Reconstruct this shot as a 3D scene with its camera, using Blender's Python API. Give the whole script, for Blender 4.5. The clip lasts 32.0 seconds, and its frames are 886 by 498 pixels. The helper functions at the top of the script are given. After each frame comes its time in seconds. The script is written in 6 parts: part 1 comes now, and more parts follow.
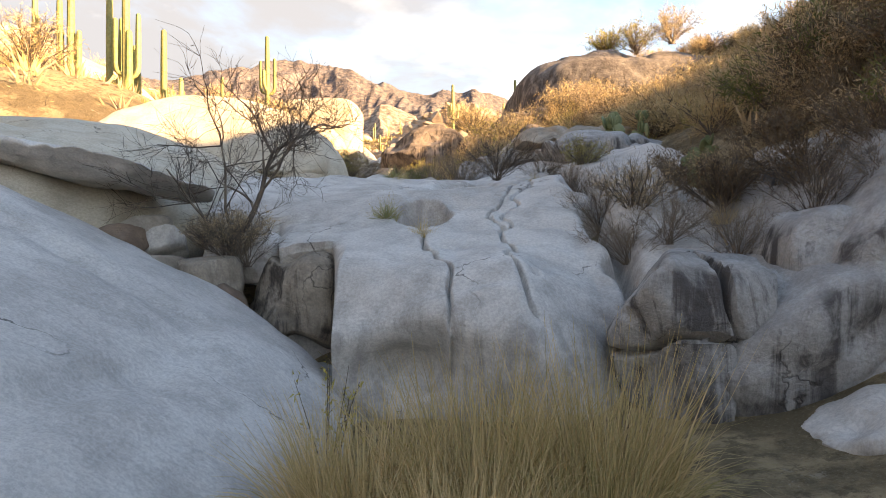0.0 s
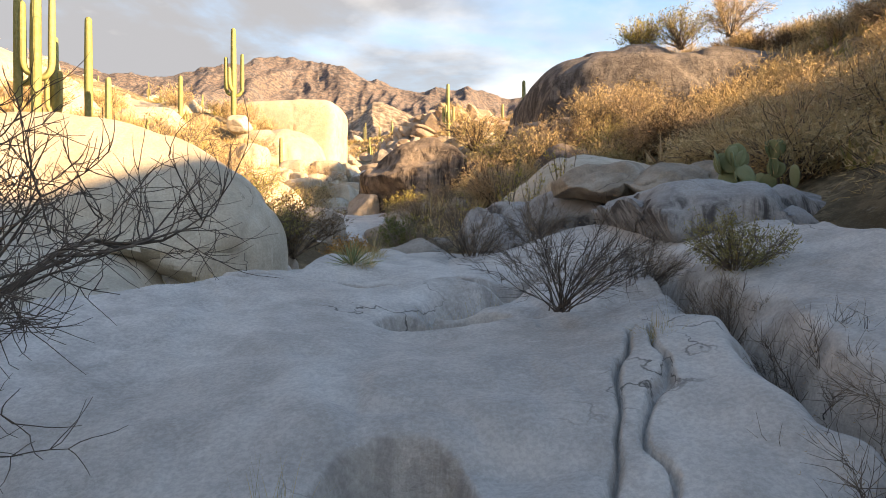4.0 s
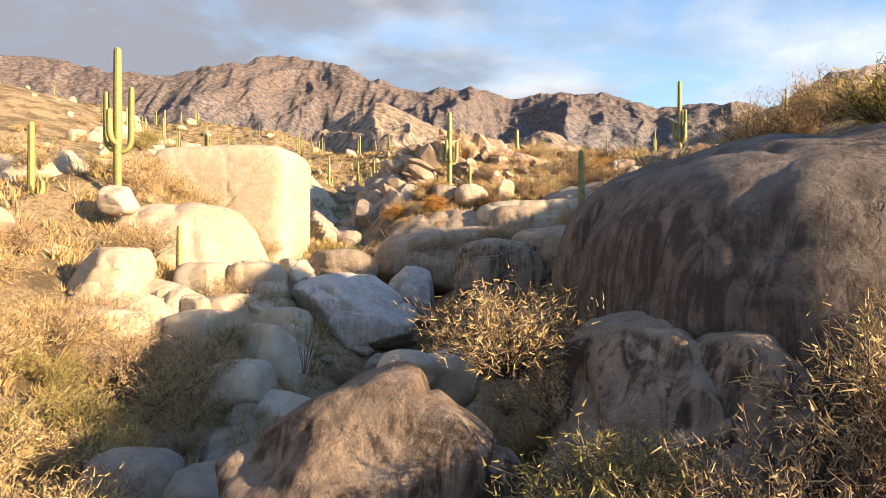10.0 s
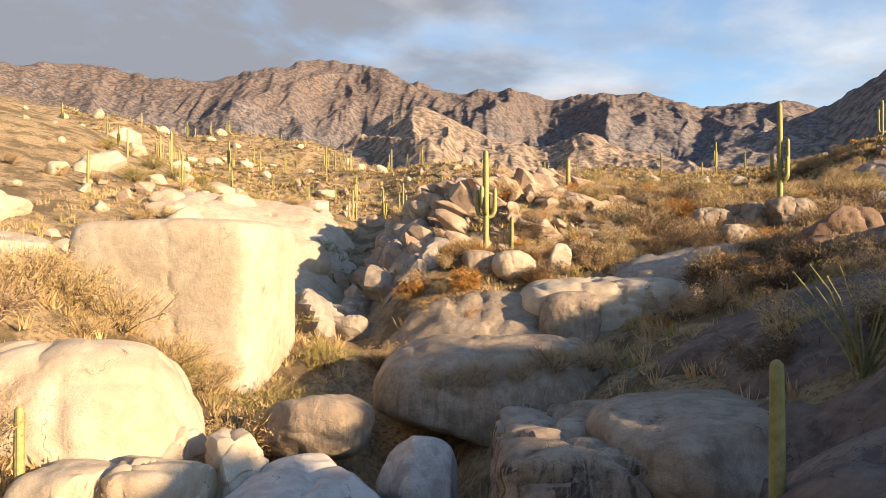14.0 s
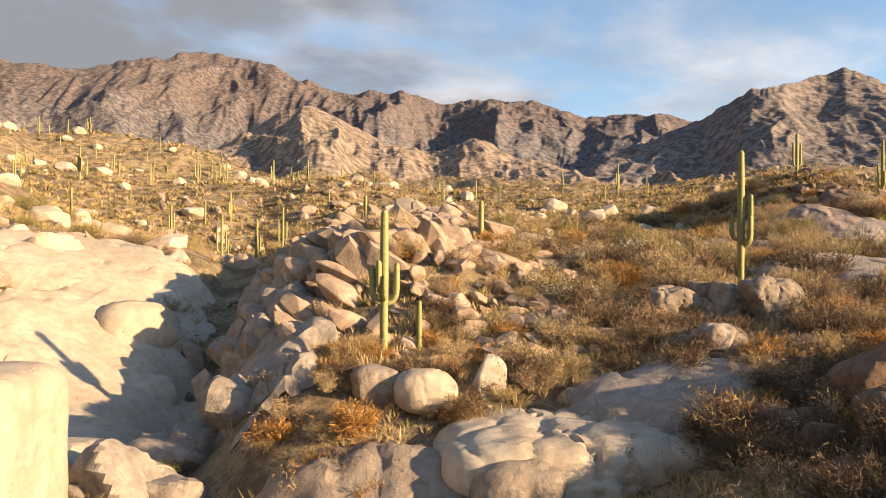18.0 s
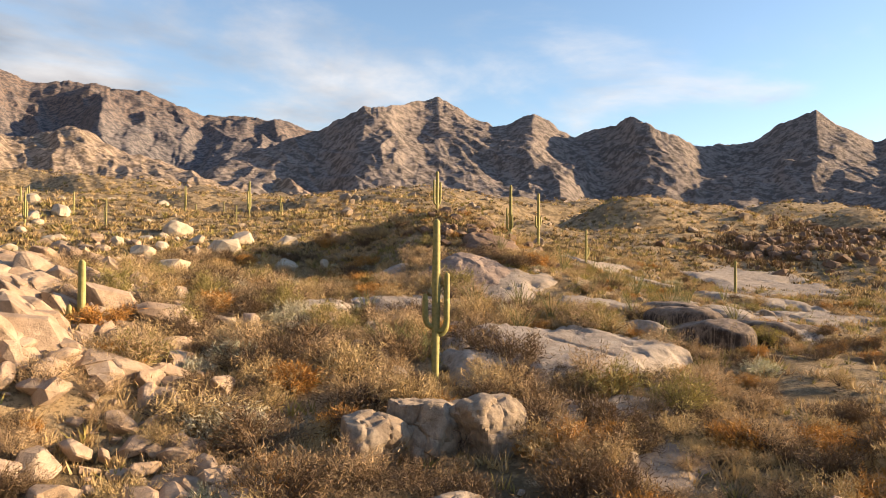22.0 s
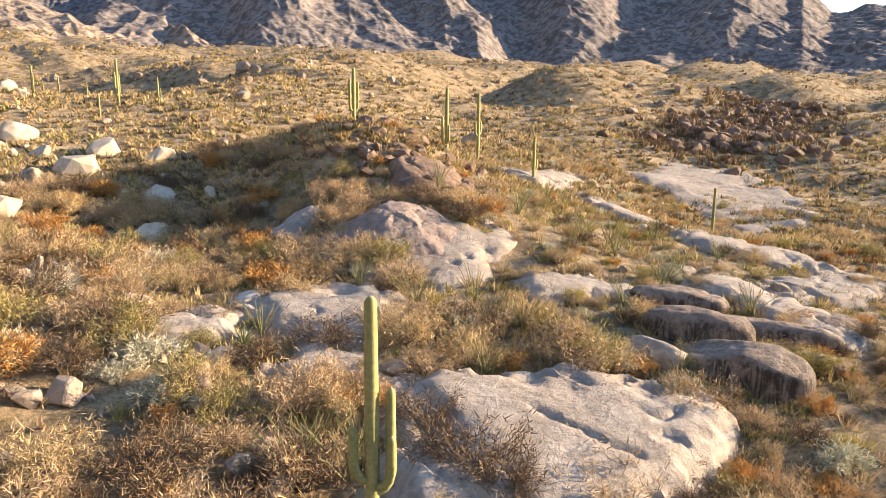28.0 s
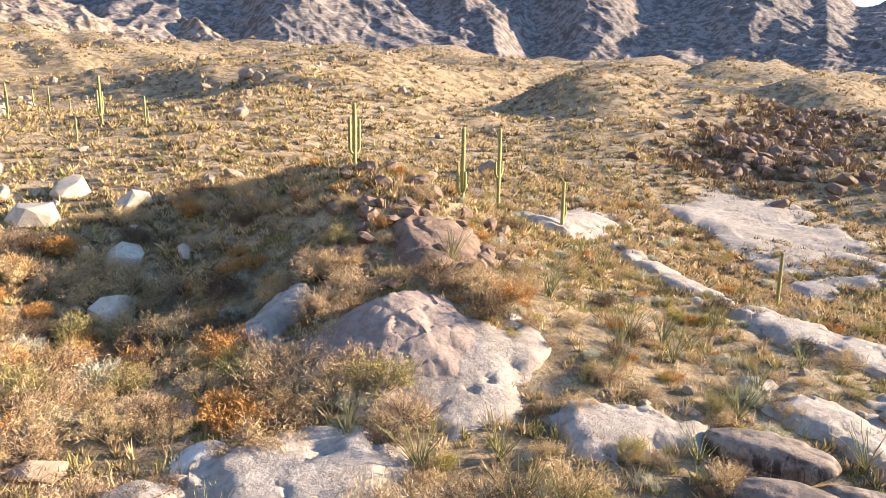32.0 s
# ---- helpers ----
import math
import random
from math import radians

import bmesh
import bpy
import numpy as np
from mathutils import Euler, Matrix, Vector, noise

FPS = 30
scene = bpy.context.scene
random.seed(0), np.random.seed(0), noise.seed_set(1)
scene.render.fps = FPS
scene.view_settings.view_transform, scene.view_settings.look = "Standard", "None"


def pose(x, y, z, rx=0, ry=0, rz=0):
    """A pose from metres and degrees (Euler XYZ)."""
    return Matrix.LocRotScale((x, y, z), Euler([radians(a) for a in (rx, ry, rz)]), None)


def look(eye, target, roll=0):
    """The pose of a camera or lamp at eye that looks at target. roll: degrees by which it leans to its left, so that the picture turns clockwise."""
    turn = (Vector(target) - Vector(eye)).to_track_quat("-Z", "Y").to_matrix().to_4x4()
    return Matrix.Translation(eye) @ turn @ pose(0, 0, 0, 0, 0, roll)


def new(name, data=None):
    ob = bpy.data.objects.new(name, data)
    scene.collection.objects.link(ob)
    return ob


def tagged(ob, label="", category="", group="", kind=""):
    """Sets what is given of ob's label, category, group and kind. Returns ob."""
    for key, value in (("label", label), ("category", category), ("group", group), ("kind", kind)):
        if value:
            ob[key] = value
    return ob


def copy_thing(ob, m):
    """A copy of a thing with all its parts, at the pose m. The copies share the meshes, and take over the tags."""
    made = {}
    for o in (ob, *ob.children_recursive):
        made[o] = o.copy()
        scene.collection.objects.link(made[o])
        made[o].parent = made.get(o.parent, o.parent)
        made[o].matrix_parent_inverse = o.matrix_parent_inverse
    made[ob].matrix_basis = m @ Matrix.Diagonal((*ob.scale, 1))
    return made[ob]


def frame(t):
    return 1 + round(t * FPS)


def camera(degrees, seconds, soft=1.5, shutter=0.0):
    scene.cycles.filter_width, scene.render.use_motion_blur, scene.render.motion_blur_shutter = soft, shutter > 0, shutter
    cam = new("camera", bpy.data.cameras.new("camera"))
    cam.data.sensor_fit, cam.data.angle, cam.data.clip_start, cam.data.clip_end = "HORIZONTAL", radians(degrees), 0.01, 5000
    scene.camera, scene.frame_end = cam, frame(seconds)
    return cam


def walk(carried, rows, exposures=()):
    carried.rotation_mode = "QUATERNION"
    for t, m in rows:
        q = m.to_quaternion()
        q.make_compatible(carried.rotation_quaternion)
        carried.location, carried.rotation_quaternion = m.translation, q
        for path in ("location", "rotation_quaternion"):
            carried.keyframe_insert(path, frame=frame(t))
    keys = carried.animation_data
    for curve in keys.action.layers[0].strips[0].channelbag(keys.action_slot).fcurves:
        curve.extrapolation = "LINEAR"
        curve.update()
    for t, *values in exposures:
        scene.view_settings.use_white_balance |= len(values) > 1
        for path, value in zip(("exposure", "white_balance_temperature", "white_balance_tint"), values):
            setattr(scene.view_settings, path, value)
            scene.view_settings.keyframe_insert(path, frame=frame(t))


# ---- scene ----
cam = camera(64.9, 32.0, soft=0.9)
METRES, EYE, TILT, LEAN, TURN = 100.0, 3.0, 0.0, 0.0, 0.0
ROWS = [
    (0.0, 0.0, 0.0, 0.0, 0.0, 0.53, 0.35),
    (0.5, -0.0003, 0.0077, 0.0031, -0.55, 0.54, 0.34),
    (1.0, -0.0006, 0.0153, 0.0061, -0.63, 0.58, 0.33),
    (1.5, -0.0009, 0.0239, 0.009, -0.62, 0.56, 0.31),
    (2.0, -0.001, 0.034, 0.0111, -0.62, 0.54, 0.29),
    (2.5, -0.0009, 0.0452, 0.0121, -0.61, 0.55, 0.32),
    (4.5, -0.0007, 0.0953, 0.0279, -0.52, 0.26, 0.35),
    (5.0, -0.0001, 0.1095, 0.0336, -0.48, 0.25, 0.38),
    (5.5, 0.0001, 0.1237, 0.039, -0.48, 0.22, 0.38),
    (6.0, 0.0003, 0.1387, 0.0447, -0.47, 0.2, 0.38),
    (6.5, 0.0008, 0.1538, 0.051, -0.46, 0.18, 0.38),
    (7.0, 0.0013, 0.1691, 0.0563, -0.44, 0.17, 0.33),
    (7.5, 0.0017, 0.1847, 0.0612, -0.43, 0.16, 0.29),
    (8.0, 0.0019, 0.2008, 0.0667, -0.45, 0.18, 0.22),
    (8.5, 0.0022, 0.2174, 0.0732, -0.41, 0.16, 0.22),
    (9.0, 0.0023, 0.2332, 0.0796, -0.4, 0.2, 0.12),
    (9.5, 0.0031, 0.2491, 0.0858, -0.36, 0.19, 0.15),
    (10.0, 0.0042, 0.2655, 0.092, -0.33, 0.25, 0.09),
    (10.5, 0.005, 0.2816, 0.0984, -0.34, 0.23, 0.1),
    (11.0, 0.0056, 0.2982, 0.1049, -0.33, 0.27, 0.09),
    (11.5, 0.0061, 0.3139, 0.111, -0.31, 0.29, 0.06),
    (12.0, 0.0068, 0.3304, 0.1174, -0.15, 0.3, 0.04),
    (12.5, 0.0072, 0.3469, 0.1239, 0.63, 0.32, 0.07),
    (13.0, 0.0075, 0.3637, 0.1303, 2.12, 0.35, 0.08),
    (13.5, 0.0081, 0.3805, 0.1366, 2.85, 0.36, 0.07),
    (14.0, 0.0083, 0.3971, 0.1429, 2.87, 0.38, 0.05),
    (14.5, 0.0083, 0.4133, 0.1494, 2.89, 0.36, 0.06),
    (16.5, 0.0073, 0.4764, 0.1733, 0.23, 0.44, -0.05),
    (17.0, 0.0066, 0.4925, 0.179, -1.87, 0.46, -0.14),
    (17.5, 0.006, 0.5086, 0.1847, -4.01, 0.49, -0.24),
    (18.0, 0.0056, 0.5249, 0.1904, -6.16, 0.51, -0.35),
    (18.5, 0.0057, 0.5411, 0.1961, -8.76, 0.55, -0.45),
    (19.0, 0.0065, 0.557, 0.2016, -12.98, 0.62, -0.52),
    (19.5, 0.0079, 0.5725, 0.2072, -18.01, 0.69, -0.54),
    (20.0, 0.0095, 0.5882, 0.2128, -22.01, 0.74, -0.56),
    (20.5, 0.0117, 0.6034, 0.2184, -24.44, 0.78, -0.58),
    (21.0, 0.0153, 0.6184, 0.2241, -28.17, 0.84, -0.6),
    (21.5, 0.0192, 0.6328, 0.2297, -32.94, 0.9, -0.6),
    (22.0, 0.0239, 0.6471, 0.2355, -36.86, 0.96, -0.57),
    (22.5, 0.0298, 0.6613, 0.2412, -37.65, 0.99, -0.54),
    (23.0, 0.0364, 0.6746, 0.2471, -38.06, 1.02, -0.53),
    (23.5, 0.0431, 0.6878, 0.2531, -39.04, 1.01, -0.59),
    (24.0, 0.0503, 0.7006, 0.259, -40.6, 1.04, -0.63),
    (24.5, 0.058, 0.7132, 0.2649, -42.16, 1.07, -0.65),
    (25.0, 0.0664, 0.7246, 0.271, -43.1, 0.62, -0.64),
    (25.5, 0.0752, 0.7358, 0.2771, -43.55, -1.2, -0.59),
    (26.0, 0.0844, 0.7466, 0.2832, -43.78, -3.41, -0.57),
    (26.5, 0.0934, 0.7571, 0.2893, -43.91, -5.68, -0.54),
    (28.5, 0.1297, 0.7972, 0.3135, -43.85, -11.65, -0.59),
    (29.0, 0.1392, 0.8073, 0.3192, -43.83, -11.68, -0.6),
    (29.5, 0.1489, 0.8178, 0.3248, -43.8, -11.7, -0.64),
    (30.0, 0.1585, 0.8284, 0.3305, -43.78, -11.72, -0.68),
    (30.5, 0.1682, 0.8387, 0.3359, -43.74, -11.74, -0.76),
    (31.0, 0.1778, 0.8494, 0.3414, -43.15, -11.77, -0.84),
    (31.5, 0.1879, 0.86, 0.3469, -42.87, -11.78, -0.88),
    (32.0, 0.1981, 0.8709, 0.3523, -42.73, -11.78, -0.94),
]
EXPOSURES = [(0.0, 2.42, 8000, 13), (3.0, 2.06, 7800, 12), (6.0, 1.68, 6950, 11), (11.0, 1.5, 6600, 11), (16.5, 1.2, 6850, 12), (23.0, 1.31, 7100, 13), (26.0, 1.42, 7200, 13), (28.5, 1.94, 5950, 10), (32.0, 2.08, 5650, 10)]
walk(cam, [(t, pose(0, 0, EYE, TILT, LEAN, TURN) @ pose(METRES * x, METRES * y, METRES * z, 90 + pitch, roll, yaw)) for t, x, y, z, yaw, pitch, roll in ROWS], EXPOSURES)

# ---- light: a low winter sun behind the right shoulder, a half-clouded sky ----
SUN_AZ, SUN_EL = 122.0, 15.5
world = bpy.data.worlds.new("sky")
scene.world = world
world.use_nodes = True
wn, wl = world.node_tree.nodes, world.node_tree.links
wn.clear()
w_out = wn.new("ShaderNodeOutputWorld")
sky = wn.new("ShaderNodeTexSky")
sky.sky_type, sky.sun_disc = "NISHITA", False
sky.sun_elevation, sky.sun_rotation = radians(SUN_EL), radians(SUN_AZ)
sky.air_density, sky.dust_density, sky.ozone_density = 1.0, 0.35, 2.5
bg_sky = wn.new("ShaderNodeBackground")
bg_sky.inputs["Strength"].default_value = 0.107
wl.new(sky.outputs[0], bg_sky.inputs["Color"])
bg_cloud = wn.new("ShaderNodeBackground")
bg_cloud.inputs["Strength"].default_value = 0.92
wc = wn.new("ShaderNodeTexCoord")
# clouds lie on a flat layer: the view ray is laid out on a plane overhead
sep = wn.new("ShaderNodeSeparateXYZ")
wl.new(wc.outputs["Generated"], sep.inputs[0])


def wmath(op, a, b=None, c=None):
    n = wn.new("ShaderNodeMath")
    n.operation = op
    for k, v in enumerate((a, b, c)):
        if v is None:
            continue
        if isinstance(v, (int, float)):
            n.inputs[k].default_value = v
        else:
            wl.new(v, n.inputs[k])
    return n.outputs[0]


up = wmath("ADD", wmath("MAXIMUM", sep.outputs["Z"], 0.0), 0.16)
flat = wn.new("ShaderNodeCombineXYZ")
wl.new(wmath("DIVIDE", sep.outputs["X"], up), flat.inputs["X"])
wl.new(wmath("DIVIDE", sep.outputs["Y"], up), flat.inputs["Y"])
cn = wn.new("ShaderNodeTexNoise")
cn.inputs["Scale"].default_value, cn.inputs["Detail"].default_value, cn.inputs["Roughness"].default_value = 1.1, 7.0, 0.56
cn.inputs["Distortion"].default_value = 0.35
wl.new(flat.outputs[0], cn.inputs["Vector"])
# the cover thins from the north-west towards the east, and overhead
side = wmath("MULTIPLY_ADD", sep.outputs["X"], -0.42, 0.30)
cover = wmath("SUBTRACT", wmath("ADD", cn.outputs["Fac"], wmath("MULTIPLY", side, 0.55)), wmath("MULTIPLY", wmath("MAXIMUM", wmath("SUBTRACT", sep.outputs["Z"], 0.34), 0.0), 0.5))
mask = wn.new("ShaderNodeMapRange")
mask.interpolation_type = "SMOOTHSTEP"
mask.inputs["From Min"].default_value, mask.inputs["From Max"].default_value = 0.46, 0.76
wl.new(cover, mask.inputs["Value"])
cn2 = wn.new("ShaderNodeTexNoise")
cn2.inputs["Scale"].default_value, cn2.inputs["Detail"].default_value = 2.3, 6.0
wl.new(flat.outputs[0], cn2.inputs["Vector"])
shade = wn.new("ShaderNodeValToRGB")
shade.color_ramp.elements[0].position, shade.color_ramp.elements[0].color = 0.34, (0.155, 0.168, 0.195, 1)
shade.color_ramp.elements[1].position, shade.color_ramp.elements[1].color = 0.68, (0.41, 0.42, 0.44, 1)
wl.new(wmath("ADD", wmath("MULTIPLY", cn2.outputs["Fac"], 0.85), wmath("MULTIPLY_ADD", sep.outputs["X"], 0.30, wmath("MULTIPLY", wmath("MAXIMUM", wmath("SUBTRACT", sep.outputs["Z"], 0.34), 0.0), -0.7))), shade.inputs[0])
wl.new(shade.outputs[0], bg_cloud.inputs["Color"])
wmix = wn.new("ShaderNodeMixShader")
wl.new(mask.outputs[0], wmix.inputs[0])
wl.new(bg_sky.outputs[0], wmix.inputs[1])
wl.new(bg_cloud.outputs[0], wmix.inputs[2])
wl.new(wmix.outputs[0], w_out.inputs[0])

sun = new("sun", bpy.data.lights.new("sun", "SUN"))
sun.data.energy, sun.data.angle, sun.data.color = 5.0, radians(0.6), (1.0, 0.72, 0.43)
sun_way = Vector((math.sin(radians(SUN_AZ)) * math.cos(radians(SUN_EL)), math.cos(radians(SUN_AZ)) * math.cos(radians(SUN_EL)), math.sin(radians(SUN_EL))))
sun.matrix_world = look(sun_way * 60, (0, 0, 0))
# ---- materials ----


class Nodes:
    """A short hand for building one node material."""

    def __init__(self, name):
        self.mat = bpy.data.materials.new(name)
        self.mat.use_nodes = True
        self.n, self.l = self.mat.node_tree.nodes, self.mat.node_tree.links
        self.bsdf = self.n["Principled BSDF"]
        self.bsdf.inputs["Specular IOR Level"].default_value = 0.25
        self.geo = self.n.new("ShaderNodeNewGeometry")
        self.info = self.n.new("ShaderNodeObjectInfo")

    def put(self, socket, v):
        if isinstance(v, (int, float)):
            socket.default_value = v
        elif isinstance(v, tuple):
            socket.default_value = (*v, 1) if len(v) == 3 and socket.type == "RGBA" else v
        else:
            self.l.new(v, socket)

    def math(self, op, a, b=0.0, clamp=False):
        m = self.n.new("ShaderNodeMath")
        m.operation, m.use_clamp = op, clamp
        self.put(m.inputs[0], a), self.put(m.inputs[1], b)
        return m.outputs[0]

    def place(self, sx=1.0, sy=1.0, sz=1.0):
        m = self.n.new("ShaderNodeMapping")
        m.inputs["Scale"].default_value = (sx, sy, sz)
        self.l.new(self.geo.outputs["Position"], m.inputs["Vector"])
        return m.outputs[0]

    def noise(self, scale, detail=4.0, rough=0.55, where=None, distort=0.0):
        t = self.n.new("ShaderNodeTexNoise")
        t.inputs["Scale"].default_value, t.inputs["Detail"].default_value = scale, detail
        t.inputs["Roughness"].default_value, t.inputs["Distortion"].default_value = rough, distort
        self.l.new(where or self.geo.outputs["Position"], t.inputs["Vector"])
        return t.outputs["Fac"]

    def ramp(self, fac, lo, hi, to_lo=0.0, to_hi=1.0):
        m = self.n.new("ShaderNodeMapRange")
        m.interpolation_type = "SMOOTHSTEP"
        for k, v in zip(("From Min", "From Max", "To Min", "To Max"), (lo, hi, to_lo, to_hi)):
            m.inputs[k].default_value = v
        self.put(m.inputs["Value"], fac)
        return m.outputs[0]

    def mix(self, fac, a, b, mode="MIX"):
        m = self.n.new("ShaderNodeMix")
        m.data_type, m.blend_type = "RGBA", mode
        self.put(m.inputs[0], fac), self.put(m.inputs[6], a), self.put(m.inputs[7], b)
        return m.outputs[2]

    def bump(self, height, strength=0.4, distance=0.05, under=None):
        b = self.n.new("ShaderNodeBump")
        b.inputs["Strength"].default_value, b.inputs["Distance"].default_value = strength, distance
        self.put(b.inputs["Height"], height)
        if under:
            self.l.new(under, b.inputs["Normal"])
        return b.outputs[0]

    def done(self, colour, rough=0.9, normal=None):
        self.put(self.bsdf.inputs["Base Color"], colour)
        self.put(self.bsdf.inputs["Roughness"], rough)
        if normal:
            self.l.new(normal, self.bsdf.inputs["Normal"])
        return self.mat


def granite(name, pale, warm, varnish=0.3, streak=0.0, grime=(0.10, 0.075, 0.06), relief=1.0):
    """Weathered granite: pale and warm patches, feldspar speckle, desert varnish in patches and in run-off streaks."""
    k = Nodes(name)
    big = k.noise(0.28, 5, 0.6, distort=0.6)
    mid = k.noise(1.7, 6, 0.62)
    fine = k.noise(26.0, 3, 0.7)
    col = k.mix(k.ramp(big, 0.36, 0.66), pale, warm)
    col = k.mix(k.ramp(mid, 0.36, 0.66, 0.0, 0.36 + 0.45 * varnish), col, tuple(c * 0.6 for c in warm))
    col = k.mix(k.ramp(k.noise(4.5, 6, 0.7), 0.55, 0.75, 0.0, 0.45), col, tuple(min(1.0, c * 1.18) for c in pale))
    stain = k.math("ADD", k.math("MULTIPLY", k.noise(0.55, 7, 0.66, k.place(1.0, 1.0, 0.6), 0.8), 0.65), k.math("MULTIPLY", k.noise(3.4, 7, 0.72), 0.36))
    col = k.mix(k.ramp(stain, 0.62 - 0.18 * varnish, 0.80 - 0.1 * varnish, 0.0, 0.75 * min(1.0, varnish + 0.25)), col, grime)
    if streak:
        run = k.math("ADD", k.math("MULTIPLY", k.noise(1.0, 6, 0.68, k.place(2.6, 2.6, 0.22), 1.2), 0.6), k.math("MULTIPLY", k.noise(0.7, 6, 0.7, distort=1.0), 0.45))
        steep = k.math("SUBTRACT", 1.0, k.math("ABSOLUTE", k.split_z()))
        col = k.mix(k.math("MULTIPLY", k.ramp(run, 0.47, 0.60), k.ramp(steep, 0.15, 0.6, 0.0, streak)), col, grime)
    col = k.mix(k.ramp(fine, 0.35, 0.65, 0.0, 0.22), col, (0.08, 0.07, 0.065))
    cell = k.n.new("ShaderNodeTexVoronoi")
    cell.feature = "DISTANCE_TO_EDGE"
    cell.inputs["Scale"].default_value = 0.42
    warp = k.n.new("ShaderNodeVectorMath")
    warp.operation = "MULTIPLY_ADD"
    wob = k.n.new("ShaderNodeTexNoise")
    wob.inputs["Scale"].default_value, wob.inputs["Detail"].default_value = 1.3, 5.0
    k.l.new(k.geo.outputs["Position"], wob.inputs["Vector"])
    k.l.new(wob.outputs["Color"], warp.inputs[0])
    warp.inputs[1].default_value = (1.6, 1.6, 1.6)
    k.l.new(k.geo.outputs["Position"], warp.inputs[2])
    k.l.new(warp.outputs[0], cell.inputs["Vector"])
    joint = k.math("MULTIPLY", k.ramp(cell.outputs["Distance"], 0.0, 0.009, 1.0, 0.0), k.ramp(k.noise(0.45, 3), 0.50, 0.62))
    col = k.mix(k.math("MULTIPLY", joint, 0.8), col, (0.04, 0.033, 0.028))
    pit = k.math("SUBTRACT", k.noise(9.0, 5, 0.7), k.math("MULTIPLY", joint, 2.0))
    normal = k.bump(k.noise(2.2, 9, 0.66), 0.75 * relief, 0.2)
    normal = k.bump(k.math("ADD", pit, k.math("MULTIPLY", fine, 0.4)), 0.45 * relief, 0.025, normal)
    return k.done(col, 0.88, normal)


def split_z(self):
    s = self.n.new("ShaderNodeSeparateXYZ")
    self.l.new(self.geo.outputs["Normal"], s.inputs[0])
    return s.outputs["Z"]


Nodes.split_z = split_z

M_GREY = granite("granite_grey", (0.64, 0.595, 0.545), (0.545, 0.495, 0.445), 0.38, 0.4, (0.15, 0.13, 0.12), 0.65)
M_CREAM = granite("granite_cream", (0.56, 0.50, 0.40), (0.50, 0.41, 0.30), 0.12, relief=0.5)
M_TAN = granite("granite_tan", (0.43, 0.365, 0.29), (0.34, 0.27, 0.20), 0.5, 0.4)
M_VARN = granite("granite_varnished", (0.24, 0.195, 0.165), (0.165, 0.128, 0.105), 0.9, 0.5, (0.04, 0.031, 0.027))
M_SLAB = granite("granite_slab", (0.45, 0.395, 0.335), (0.355, 0.30, 0.245), 0.55, 0.0, (0.13, 0.10, 0.082))
M_STREAK = granite("granite_streaked", (0.45, 0.43, 0.41), (0.36, 0.335, 0.31), 0.5, 0.9, (0.06, 0.052, 0.05))
M_RUN = granite("granite_run_off", (0.43, 0.36, 0.285), (0.34, 0.27, 0.205), 0.7, 0.95, (0.05, 0.039, 0.033))
M_HILL = granite("granite_pinkish", (0.50, 0.395, 0.30), (0.40, 0.295, 0.21), 0.45, 0.0, (0.12, 0.08, 0.06))
M_DOME = granite("granite_dome", (0.25, 0.215, 0.19), (0.17, 0.142, 0.122), 0.8, 0.85, (0.045, 0.036, 0.032))
M_BOULDER = granite("granite_dark_run_off", (0.33, 0.265, 0.21), (0.235, 0.18, 0.14), 0.85, 0.95, (0.04, 0.03, 0.026))
M_MAUVE = granite("granite_mauve", (0.36, 0.285, 0.24), (0.28, 0.215, 0.18), 0.5, 0.0, (0.13, 0.10, 0.085))
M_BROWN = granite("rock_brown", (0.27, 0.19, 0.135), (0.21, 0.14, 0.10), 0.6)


def soil_material():
    k = Nodes("desert_soil")
    big = k.noise(0.055, 6, 0.62)
    mid = k.noise(0.6, 7, 0.65)
    fine = k.noise(5.0, 6, 0.7)
    grit = k.noise(30.0, 4, 0.7)
    col = k.mix(k.ramp(big, 0.38, 0.62), (0.45, 0.34, 0.20), (0.33, 0.25, 0.15))
    col = k.mix(k.ramp(mid, 0.48, 0.66, 0.0, 0.8), col, (0.50, 0.385, 0.23))
    col = k.mix(k.ramp(k.noise(0.33, 8, 0.7), 0.44, 0.58, 0.0, 0.85), col, (0.12, 0.09, 0.05))
    col = k.mix(k.ramp(fine, 0.48, 0.62, 0.0, 0.8), col, (0.13, 0.098, 0.055))
    col = k.mix(k.ramp(k.noise(2.2, 7, 0.75), 0.60, 0.68, 0.0, 0.7), col, (0.40, 0.34, 0.26))
    col = k.mix(k.ramp(grit, 0.5, 0.75, 0.0, 0.5), col, (0.40, 0.32, 0.22))
    normal = k.bump(k.noise(1.6, 8, 0.7), 0.9, 0.35)
    normal = k.bump(k.math("ADD", fine, k.math("MULTIPLY", grit, 0.4)), 0.9, 0.09, normal)
    return k.done(col, 0.96, normal)


